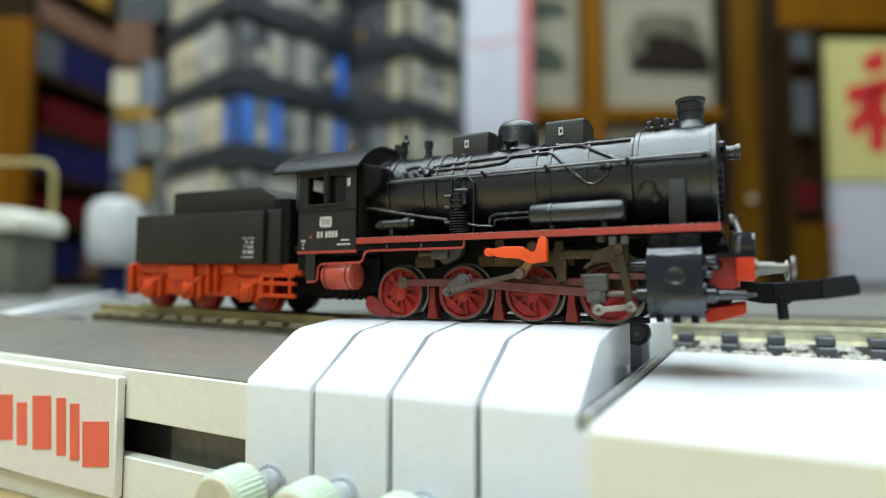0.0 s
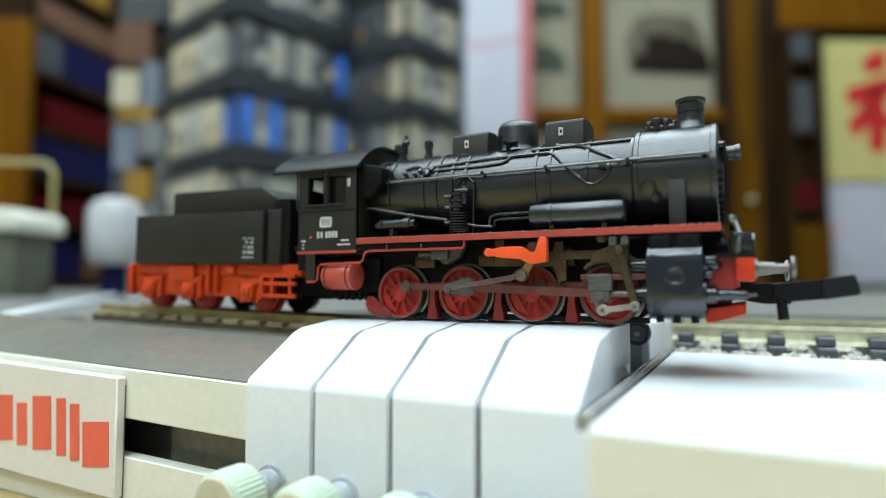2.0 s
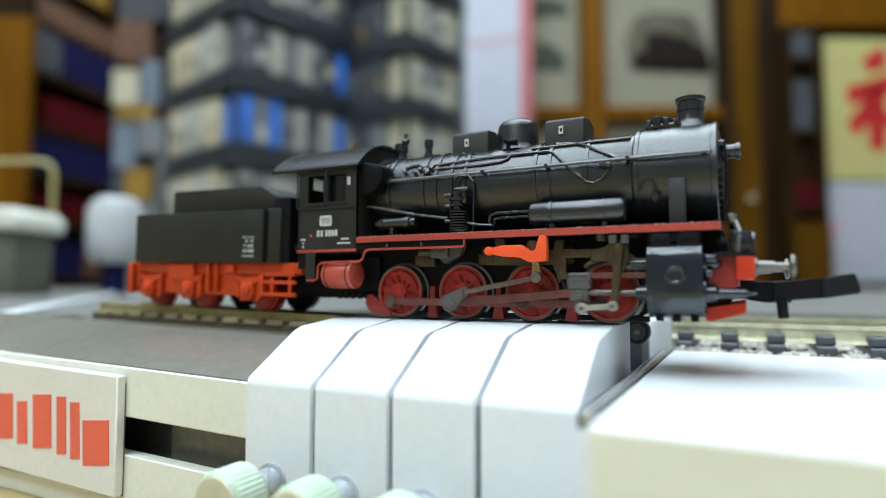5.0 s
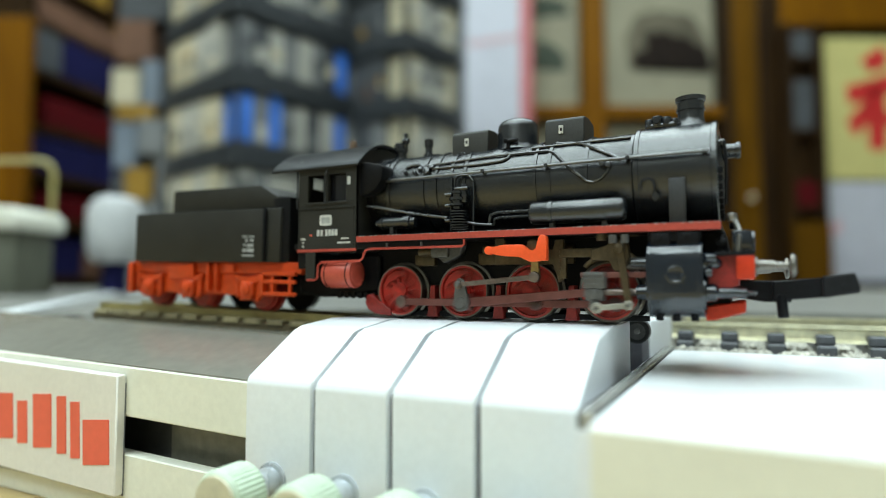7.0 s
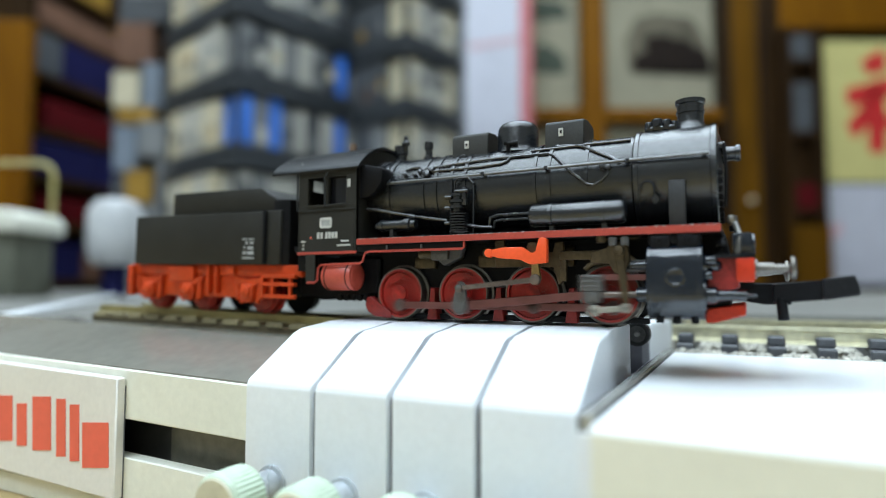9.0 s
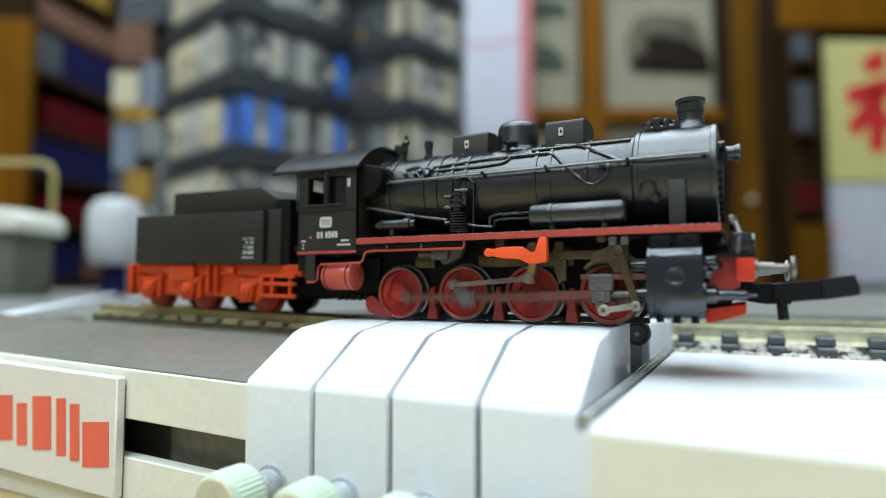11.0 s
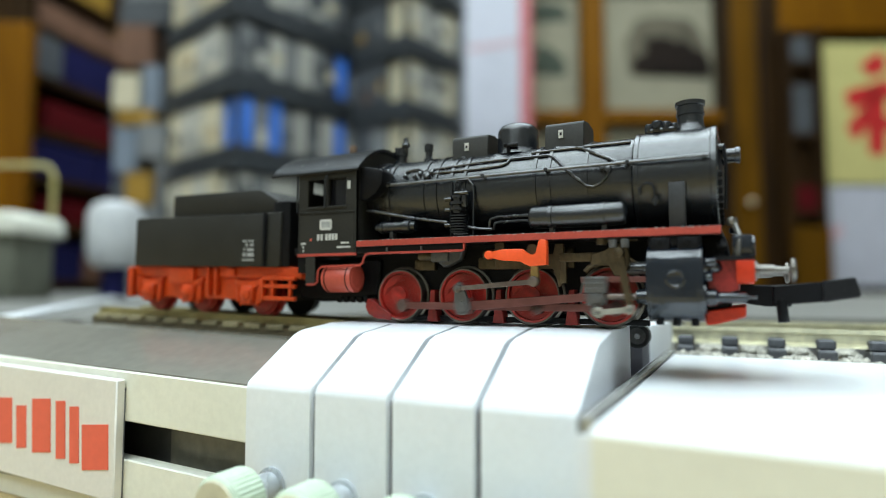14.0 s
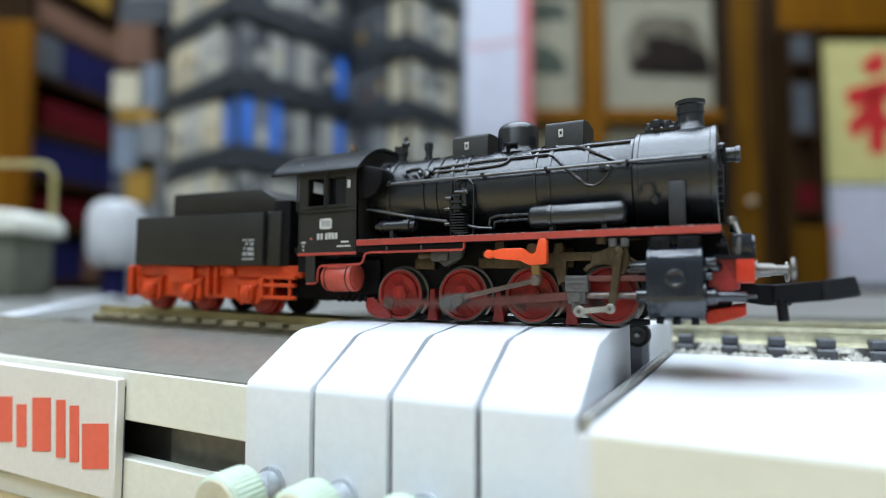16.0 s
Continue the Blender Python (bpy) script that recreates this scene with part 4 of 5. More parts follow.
def running_board():
    bm = B()
    box(bm, -8.8, 26.0, -6.6, 6.6, 7.85, 8.42, 0.04, 1)
    lp("running_board", bm, PITCH_BLACK)
    bm = B()
    prism(bm, [(-8.7, 7.88), (26.0, 7.88), (26.0, 8.5), (-8.7, 8.5)], "y", -6.78, -6.6, 0.03)
    lp("red_valance", bm, RED_LINE, "red painted edge of the running board")
    # lower piped outline
    bm = B()
    zz = 7.15
    tube(bm, [(3.6, -6.55, 7.85), (3.6, -6.55, 7.3), (3.4, -6.55, zz), (-7.2, -6.55, zz), (-7.7, -6.55, 7.0), (-7.9, -6.55, 6.6), (-8.0, -6.55, 6.2), (-8.4, -6.55, 5.95),
              (-13.4, -6.55, 5.85), (-13.8, -6.55, 5.5), (-13.9, -6.55, 4.2), (-14.3, -6.55, 3.95), (-15.3, -6.55, 3.95)], 0.13, 6)
    lp("red_pipe", bm, RED_LINE)
    bm = B()
    box(bm, -8.8, 3.4, -6.5, -5.6, 7.2, 7.85, 0.05)
    lp("step_plate", bm, PITCH_BLACK)
    for x in (-5, -1, 17.6, 18.6):
        bm = B()
        cyl(bm, (x, -6.65, 7.0 if x > 10 else 7.3), (x, -6.65, 7.7), 0.35 if x > 10 else 0.12, 8)
        lp("bolt", bm, GREYCAST)


running_board()


def boiler():
    bm = B()
    lathe(bm, [(0, 4.25), (0.2, 4.3), (27.6, 4.3), (27.7, 4.25)], (-8.8, 0, BOILER_Z), (1, 0, 0), 96)
    boil = lp("boiler", bm, BLACK, "satin black boiler barrel")
    for x in (-6.6, -2.4, -0.9, 0.9, 2.4, 9.7, 11.1, 14.6):
        bm = B()
        lathe(bm, [(0, 4.25), (0.04, 4.42), (0.36, 4.42), (0.4, 4.25)], (x, 0, BOILER_Z), (1, 0, 0), 96)
        part("boiler_band", bm, BLACK, boil)
    bm = B()
    lathe(bm, [(0, 4.3), (0.02, 4.6), (0.1, 4.66), (0.45, 4.66), (0.5, 4.6), (6.3, 4.6), (6.35, 4.68), (6.75, 4.68), (6.85, 4.55), (6.86, 4.0), (6.9, 3.9)], (18.95, 0, BOILER_Z), (1, 0, 0), 96)
    sb = lp("smokebox", bm, BLACK, "satin black smokebox")
    # smokebox door
    bm = B()
    lathe(bm, [(0, 3.9), (0.15, 3.85), (0.3, 3.2), (0.45, 2.0), (0.5, 0.8), (0.52, 0.1)], (25.68, 0, BOILER_Z), (1, 0, 0), 64)
    door = part("smokebox_door", bm, PITCH_BLACK, sb)
    bm = B()
    lathe(bm, [(0, 0.7), (0.5, 0.7), (0.55, 0.85), (0.75, 0.85), (0.8, 0.62), (1.5, 0.62), (1.55, 0.72), (1.9, 0.72), (1.95, 0.5)], (25.6, -1.7, BOILER_Z + 1.6), (1, 0, 0), 20)
    cyl(bm, (25.6, -2.6, BOILER_Z + 2.2), (26.3, -2.6, BOILER_Z + 2.2), 0.32, 12)
    part("lamp_boss", bm, BLACK, sb)
    bm = B()
    for k in range(9):
        a = radians(95 + k * 20)
        box(bm, 25.65, 26.15, -0.22 - 4.05 * abs(math.sin(a)), 0.22 - 4.05 * abs(math.sin(a)), BOILER_Z + 4.05 * math.cos(a) - 0.25, BOILER_Z + 4.05 * math.cos(a) + 0.25, 0.06, 1)
    tube(bm, [(26.3, -3.3, BOILER_Z - 3.2), (26.4, -3.6, BOILER_Z - 1), (26.4, -3.6, BOILER_Z + 1), (26.3, -3.3, BOILER_Z + 2.2)], 0.13, 6)
    part("door_dog", bm, PITCH_BLACK, sb)
    # chimney
    bm = B()
    lathe(bm, [(0, 1.6), (0.3, 1.4), (0.6, 1.2), (0.9, 1.14), (1.6, 1.14), (1.62, 1.24), (1.85, 1.24), (1.87, 1.16), (2.4, 1.18), (2.5, 1.3), (2.85, 1.32), (2.9, 1.2), (2.88, 0.95), (1.2, 0.9), (1.2, 0.05)],
          (23.5, 0, 17.7), (0, 0, 1), 40)
    lp("chimney", bm, BLACK, "short black chimney with a rim")
    # valves behind the chimney
    bm = B()
    cyl(bm, (19.7, -1.0, 18.0), (22.2, -1.0, 18.0), 0.38, 12, edge=0.08)
    for x, r, h in ((20.0, 0.4, 18.7), (20.7, 0.5, 18.95), (21.5, 0.45, 18.8), (22.2, 0.3, 18.6)):
        cyl(bm, (x, -1.0, 17.8), (x, -1.0, h), r, 12, edge=0.1)
    cyl(bm, (20.7, -1.7, 18.45), (20.7, -0.3, 18.45), 0.3, 10)
    lp("blower_valve", bm, BLACK)
    # dome
    bm = B()
    lathe(bm, [(0, 2.4), (0.4, 2.2), (0.7, 2.12), (2.4, 2.1), (2.75, 2.0), (3.05, 1.75), (3.25, 1.35), (3.36, 0.7), (3.38, 0.05)], (6.85, 0, 17.2), (0, 0, 1), 48)
    lp("steam_dome", bm, BLACK, "round black steam dome")
    bm = B()
    cyl(bm, (6.6, -2.3, 17.0), (6.6, -2.3, 17.9), 0.22, 10)
    cyl(bm, (6.3, -2.35, 17.9), (7.6, -2.35, 17.9), 0.18, 8)
    box(bm, 6.2, 6.6, -2.7, -2.2, 17.7, 18.1, 0.1)
    lp("dome_valve", bm, PITCH_BLACK)
    # sandboxes
    for x0, x1, zt in ((10.35, 14.2, 19.75), (0.2, 4.3, 19.55)):
        bm = B()
        prism(bm, [(-2.2, 16.2), (-2.05, zt - 0.35), (-1.8, zt - 0.08), (0, zt + 0.12), (1.8, zt - 0.08), (2.05, zt - 0.35), (2.2, 16.2)], "x", x0, x1, 0.08)
        sbx = lp("sandbox", bm, BLACK_SIDE, "square black sandbox with a small white mark")
        bm = B()
        xm = x0 + (x1 - x0) * 0.42
        box(bm, xm - 0.22, xm + 0.22, -2.22, -2.08, zt - 1.65, zt - 0.85)
        part("white_mark", bm, WHITE_INK, sbx, smooth=0)
        bm = B()
        box(bm, xm - 0.1, xm + 0.1, -2.24, -2.2, zt - 1.4, zt - 1.1)
        part("dark_mark", bm, PITCH_BLACK, sbx, smooth=0)
        bm = B()
        cyl(bm, (xm - 0.3, -2.5, 16.9), (xm - 0.3, -1.9, 16.9), 0.4, 12, edge=0.08)
        cyl(bm, (xm - 0.9, -2.3, 16.8), (xm + 0.5, -2.3, 16.8), 0.2, 10)
        part("sand_valve", bm, BLACK, sbx)
    # whistle and safety valves
    bm = B()
    lathe(bm, [(0, 0.9), (0.3, 0.85), (0.35, 0.6), (0.9, 0.6), (1.0, 0.75), (1.3, 0.75), (1.4, 0.4), (2.0, 0.4)], (-7.0, -0.3, 17.5), (0, 0, 1), 20)
    cyl(bm, (-6.5, -0.3, 18.8), (-6.5, -0.3, 20.6), 0.3, 12, edge=0.1)
    cyl(bm, (-6.9, -0.4, 19.7), (-6.0, -0.4, 19.7), 0.34, 10, edge=0.1)
    cyl(bm, (-7.6, -0.3, 18.6), (-7.6, -0.3, 19.6), 0.32, 10, edge=0.08)
    lp("safety_valve", bm, BLACK)
    bm = B()
    lathe(bm, [(0, 0.6), (0.4, 0.55), (0.5, 0.4), (1.2, 0.4), (1.25, 0.52), (2.0, 0.52), (2.1, 0.35)], (-3.7, 0, 17.6), (0, 0, 1), 18)
    lp("whistle", bm, BLACK)


boiler()


def on_barrel(x, deg, r=4.42):
    """A place on the boiler's near side; deg from the top."""
    return (x, -r * math.sin(radians(deg)), BOILER_Z + r * math.cos(radians(deg)))


def fittings():
    # hand rail with stanchions
    bm = B()
    tube(bm, [(-7.0, -4.55, 14.5), (8, -4.6, 14.58), (18.9, -4.75, 14.62), (25.2, -4.85, 14.62)], 0.15, 8)
    rail = lp("hand_rail", bm, HANDRAIL, "thin black hand rail along the boiler")
    for x in (-6.0, 4.8, 11.2, 18.6, 24.8):
        bm = B()
        cyl(bm, (x, -4.1, 14.55), (x, -4.9, 14.6), 0.19, 8)
        part("stanchion", bm, BLACK, rail)
    # sand and feed pipes lying on the barrel
    for name, path, r in (
            ("sand_pipe", [on_barrel(x, d, 4.42) for x, d in ((11.6, 34), (13.2, 36), (14.2, 42), (15.6, 55), (17.0, 66), (17.9, 74))], 0.15),
            ("sand_pipe", [on_barrel(x, d, 4.42) for x, d in ((-4.6, 55), (-3.9, 52), (-3.0, 52), (-2.1, 60), (-1.0, 62), (4.0, 62), (6.4, 60), (7.0, 56), (7.2, 50), (8.0, 50), (11.0, 50), (11.7, 55), (12.4, 66), (13.4, 80), (14.3, 90), (14.9, 97), (15.5, 99), (16.2, 95), (16.8, 87), (16.9, 82))], 0.14),
            ("feed_pipe", [on_barrel(x, d, 4.42) for x, d in ((9.2, 40), (15.0, 38), (18.6, 38))], 0.13),
            ("feed_pipe", [on_barrel(x, d, 4.44) for x, d in ((-2.2, 56), (4.0, 50), (9.2, 48))], 0.12),
            ("drain_pipe", [(-8.6, -4.9, 11.85), (-7.2, -5.1, 11.65), (-2.6, -5.15, 10.7), (1.2, -5.2, 10.1)], 0.17),
            ("drain_pipe", [(3.2, -5.2, 9.6), (4.6, -5.3, 9.3), (6.0, -5.3, 9.2)], 0.16),
            ("drain_pipe", [(5.4, -4.6, 9.4), (5.6, -4.7, 10.2), (6.4, -4.8, 10.4), (10, -4.9, 10.4)], 0.16),
            ("drain_pipe", [(5.9, -4.6, 9.2), (6.1, -4.8, 9.8), (6.8, -4.9, 9.9), (10, -5.0, 9.9)], 0.14)):
        fine = [Vector(path[0])]
        for a, b in zip(path, path[1:]):
            fine += [Vector(a).lerp(Vector(b), k / 3) for k in (1, 2, 3)]
        bm = B()
        tube(bm, fine, r, 8)
        lp(name, bm, WORN_LIT_BLACK)
    bm = B()
    for x, d, r in ((-7.0, 62, 0.38), (-6.5, 70, 0.3), (-6.8, 52, 0.25), (-4.4, 64, 0.22), (-2.6, 62, 0.25), (-1.8, 66, 0.42), (-1.3, 60, 0.3), (-3.2, 66, 0.2)):
        p, q = Vector(on_barrel(x, d, 4.2)), Vector(on_barrel(x, d, 4.75))
        cyl(bm, p, q, r, 12, edge=0.08)
    lp("washout_plug", bm, WORN_LIT_BLACK)
    bm = B()
    for x, d in ((16.9, 80), (16.4, 78)):
        cyl(bm, on_barrel(x, d, 4.2), on_barrel(x, d, 4.9), 0.3, 10, edge=0.08)
    lp("check_valve", bm, WORN_LIT_BLACK)
    # smokebox fittings
    bm = B()
    tube(bm, [(19.6, -4.72, 11.6)] + [(20.2 - 0.6 * math.cos(radians(a)), -4.82, 12.0 + 0.6 * math.sin(radians(a))) for a in range(0, 181, 20)] + [(20.85, -4.82, 11.2)], 0.09, 6)
    cyl(bm, (20.9, -4.4, 11.0), (20.9, -4.9, 11.0), 0.35, 10, edge=0.1)
    cyl(bm, (20.9, -4.8, 10.6), (20.9, -4.8, 11.4), 0.2, 8)
    lp("smokebox_plug", bm, BLACK)
    bm = B()
    box(bm, 22.0, 23.3, -5.1, -4.55, 8.42, 12.5, 0.06)
    lp("support_plate", bm, material("dark_grey_sheet", (0.026, 0.027, 0.029), 0.5, vary=0.2, grain=4000), "dark grey upright support plate")
    # long air reservoir and small cylinder on the running board
    bm = B()
    lathe(bm, [(0, 0.6), (0.15, 0.9), (0.4, 1.05), (8.3, 1.05), (8.55, 0.9), (8.7, 0.6)], (9.95, -5.75, 10.0), (1, 0, 0), 32)
    res = lp("air_reservoir", bm, BLACK, "long black air reservoir")
    for x in (11.9, 16.6):
        bm = B()
        lathe(bm, [(0, 1.05), (0.02, 1.12), (0.3, 1.12), (0.32, 1.05)], (x, -5.75, 10.0), (1, 0, 0), 32)
        box(bm, x, x + 0.4, -6.2, -5.3, 8.42, 9.2)
        part("strap", bm, BLACK, res)
    bm = B()
    lathe(bm, [(0, 0.35), (0.5, 0.45), (0.55, 0.62), (0.95, 0.68), (1.0, 0.58), (3.4, 0.58), (3.45, 0.7), (4.1, 0.7), (4.2, 0.5), (4.7, 0.5)], (-7.0, -5.4, 9.85), (1, 0, 0), 24)
    box(bm, -5.2, -4.8, -5.8, -5.0, 8.42, 9.4)
    lp("small_cylinder", bm, BLACK)
    # air pump
    bm = B()
    for k in range(7):
        lathe(bm, [(0, 0.75), (0.05, 0.95), (0.18, 0.95), (0.23, 0.75)], (2.5, -5.3, 8.9 + 0.27 * k), (0, 0, 1), 20)
    lathe(bm, [(0, 0.45), (0.3, 0.45), (0.32, 0.78), (0.55, 0.78), (0.58, 0.5), (0.85, 0.5), (0.88, 0.8), (1.15, 0.8), (1.2, 0.45), (1.5, 0.45), (1.53, 0.62), (1.8, 0.62), (1.9, 0.3)], (2.3, -5.3, 10.9), (0, 0, 1), 20)
    cyl(bm, (3.0, -5.2, 11.5), (3.0, -5.2, 13.3), 0.35, 10, edge=0.08)
    cyl(bm, (2.2, -5.5, 12.9), (3.6, -5.5, 12.9), 0.22, 8)
    cyl(bm, (1.35, -4.7, 8.42), (1.35, -4.55, 14.2), 0.13, 8)
    cyl(bm, (3.75, -4.7, 8.42), (3.75, -4.6, 13.6), 0.12, 8)
    tube(bm, [(1.8, -4.8, 13.0), (1.8, -4.75, 14.0), (2.1, -4.7, 14.35), (3.2, -4.65, 14.35), (3.75, -4.6, 13.7)], 0.12, 8)
    for z in (9.8, 11.3, 12.4):
        cyl(bm, (1.0, -5.3, z), (1.7, -5.3, z), 0.22, 8)
    lp("air_pump", bm, BLACK, "ribbed black air pump")
    # small scattered rivets and clutter along the running board
    rng = random.Random(3)
    bm = B()
    for k in range(26):
        x = -7.5 + k * 1.3
        cyl(bm, (x, -6.3, 8.42), (x, -6.3, 8.42 + rng.uniform(0.04, 0.12)), 0.12, 6)
    lp("board_rivets", bm, BLACK)
    bm = B()
    for k in range(110):
        x, w = rng.uniform(-8.5, 25.8), rng.uniform(0.03, 0.16)
        box(bm, x, x + w, -6.8, -6.7, 8.46, 8.46 + rng.uniform(0.04, 0.09))
    tagged(lp("edge_dust", bm, GREY_INK, "pale dust specks along the board's edge"), kind="stuff")


fittings()


def cab():
    x0, x1, y, z0, z1 = -16.75, -9.0, 6.4, 7.25, 15.95
    c = thing("cab", "", "")
    c.parent = LOCO
    for s in (-1, 1):
        def side(xa, xb, za, zb, name="cab_side"):
            bm = B()
            ya, yb = sorted((s * y, s * (y - 0.5)))
            box(bm, xa, xb, ya, yb, za, zb, 0.04, 1)
            return part(name, bm, BLACK_SIDE, c)
        side(x0, x1, z0, 12.35)
        side(x0, x1, 15.45, 16.2)
        side(x0, -15.45, 12.35, 15.45)
        side(-10.35, x1, 12.35, 15.45)
        side(-13.1, -12.7, 12.35, 15.45, "window_post")
        bm = B()
        ya, yb = sorted((s * 6.55, s * 6.35))
        box(bm, -15.6, -10.2, ya, yb, 12.2, 12.42, 0.04, 1)
        box(bm, -16.7, -9.1, ya, yb, 11.75, 11.85, 0.03, 1)
        part("window_sill", bm, BLACK_SIDE, c)
        bm = B()
        box(bm, -13.1, -10.4, s * 5.75 - 0.05, s * 5.75 + 0.05, 12.3, 15.5)
        part("pane", bm, GLASS_DARK, c)
    # front wall with arched top
    top = [(6.4 * u / 10, 16.05 + 2.9 * (1 - abs(u / 10) ** 2.3)) for u in range(10, -11, -1)]
    bm = B()
    prism(bm, [(-6.35, 8.3)] + [(6.35, 8.3)] + top, "x", -9.35, -9.0)
    part("front_wall", bm, BLACK_SIDE, c)
    bm = B()
    lathe(bm, [(0, 4.3), (0.1, 4.42), (0.9, 4.42), (1.0, 4.3)], (-9.2, 0, BOILER_Z), (1, 0, 0), 72)
    part("firebox_ring", bm, PITCH_BLACK, c)
    bm = B()
    prism(bm, [(-9.1, 12.9), (-9.1, 16.5), (-8.5, 16.55), (-6.5, 16.15), (-6.1, 15.85), (-6.3, 14.5), (-7.0, 13.6), (-8.0, 13.0)], "y", -5.75, -3.0, 0.22, 2)
    part("front_window", bm, PITCH_BLACK, c)
    bm = B()
    box(bm, x0 + 0.5, x1 - 0.4, -5.9, 5.9, z0, 8.2)
    box(bm, -10.4, -9.4, -4.5, 4.5, 8.2, 14.5, 0.3)
    # two dark screens added inside to block bright background behind the windows
    box(bm, -14.5, -12.6, 1.5, 2.0, 8.2, 15.6, 0.2)
    box(bm, -16.0, -14.5, 2.2, 2.6, 8.2, 13.9, 0.2)
    part("cab_floor", bm, PITCH_BLACK, c)
    # rear wall with one small window
    bm = B()
    for ya, yb, za, zb in ((-5.85, 5.85, 8.2, 14.4), (-5.85, -4.2, 14.4, 15.7), (-2.1, 5.85, 14.4, 15.7), (-5.85, 5.85, 15.7, 16.3)):
        box(bm, -16.75, -16.45, ya, yb, za, zb)
    part("rear_wall", bm, BLACK_SIDE, c)
    # arched roof
    outer = [(6.85 * u / 15, 16.2 + 3.15 * (1 - abs(u / 15) ** 2.3)) for u in range(15, -16, -1)]
    inner = [(6.7 * u / 15, 15.95 + 3.1 * (1 - abs(u / 15) ** 2.3)) for u in range(-15, 16)]
    bm = B()
    prism(bm, outer + inner, "x", -20.4, -8.55, 0.05)
    roof = part("cab_roof", bm, ROOF_BLACK, c, "curved black cab roof with paint specks")
    bm = B()
    rng = random.Random(8)
    for k in range(16):
        u, x = rng.uniform(-0.9, -0.2), rng.uniform(-19.5, -9.5)
        p = Vector((x, 6.85 * u, 16.2 + 3.15 * (1 - abs(u) ** 2.3)))
        n = Vector((0, 1.06 * u, 1)).normalized()
        cyl(bm, p - n * 0.05, p + n * 0.03, rng.uniform(0.03, 0.1), 7)
    part("paint_specks", bm, GREY_INK, roof)
    bm = B()
    cyl(bm, (-13.6, -0.5, 18.8), (-13.6, -0.5, 20.4), 0.42, 14, edge=0.05)
    part("roof_vent", bm, material("bare_brown_stub", (0.16, 0.10, 0.06), 0.5), roof)
    # red line and pipes below the cab
    bm = B()
    box(bm, x0 - 0.05, x1 + 0.1, -6.52, -6.35, 7.0, 7.3, 0.03, 1)
    part("cab_red_line", bm, RED_LINE, c)
    # rivets
    bm = B()
    for k in range(13):
        zz = 7.7 + k * 0.33
        cyl(bm, (x0 + 0.25, -6.36, zz), (x0 + 0.25, -6.45, zz), 0.06, 6)
        cyl(bm, (x1 - 0.25, -6.36, zz), (x1 - 0.25, -6.45, zz), 0.06, 6)
    for k in range(20):
        cyl(bm, (x0 + 0.4 + k * 0.37, -6.36, 11.55), (x0 + 0.4 + k * 0.37, -6.45, 11.55), 0.06, 6)
    part("rivets", bm, BLACK, c)
    # grab rail
    bm = B()
    tube(bm, [(-12.9, -6.7, 12.2), (-12.9, -6.7, 15.4), (-12.7, -6.55, 15.9)], 0.1, 6)
    tube(bm, [(x0 - 0.1, -6.5, 11.9), (x0 - 0.1, -6.5, 16.0)], 0.1, 6)
    part("grab_rail", bm, BLACK, c)
    # printed marks as plain shapes and bars

    def ink(name, xa, xb, za, zb, mat=WHITE_INK, d=0.0):
        bm = B()
        box(bm, xa, xb, -6.45 - d, -6.38, za, zb, 0)
        return part(name, bm, mat, c, smooth=0)
    bm = B()
    prism(bm, arc(-12.4, 10.75, 0.25, 0, 90, 4) + arc(-13.5, 10.75, 0.25, 90, 180, 4) + arc(-13.5, 10.1, 0.25, 180, 270, 4) + arc(-12.4, 10.1, 0.25, 270, 360, 4), "y", -6.44, -6.38)
    part("badge", bm, WHITE_INK, c)
    ink("badge_field", -13.5, -12.4, 10.1, 10.75, GREY_INK, 0.015)
    for xa in (-14.1, -13.62, -12.98, -12.55, -12.12, -11.69):
        ink("printed_bar", xa, xa + 0.3, 8.72, 9.4)
    ink("red_dot", -15.05, -14.85, 8.75, 8.95, RED_INK)
    for xa, xb, za, zb in ((-16.3, -15.7, 8.35, 8.55), (-16.1, -15.9, 7.95, 8.15), (-16.1, -15.9, 7.55, 7.75), (-10.9, -9.9, 8.3, 8.48), (-11.4, -9.7, 7.85, 8.03), (-10.15, -9.75, 14.15, 15.0)):
        ink("printed_bar", xa, xb, za, zb)
    # steps and rear handrail
    bm = B()
    box(bm, -17.6, -16.8, -6.0, 6.0, 7.3, 8.0, 0.05)
    box(bm, -16.9, -14.6, -6.2, -5.6, 5.2, 7.1, 0.05)
    part("footstep", bm, PITCH_BLACK, c)
    bm = B()
    prism(bm, [(-15.6, 3.9), (-14.3, 3.9), (-14.3, 7.2), (-15.6, 7.2)], "y", -6.5, -6.3, 0.05)
    part("step_panel", bm, BLACK_SIDE, c)


cab()


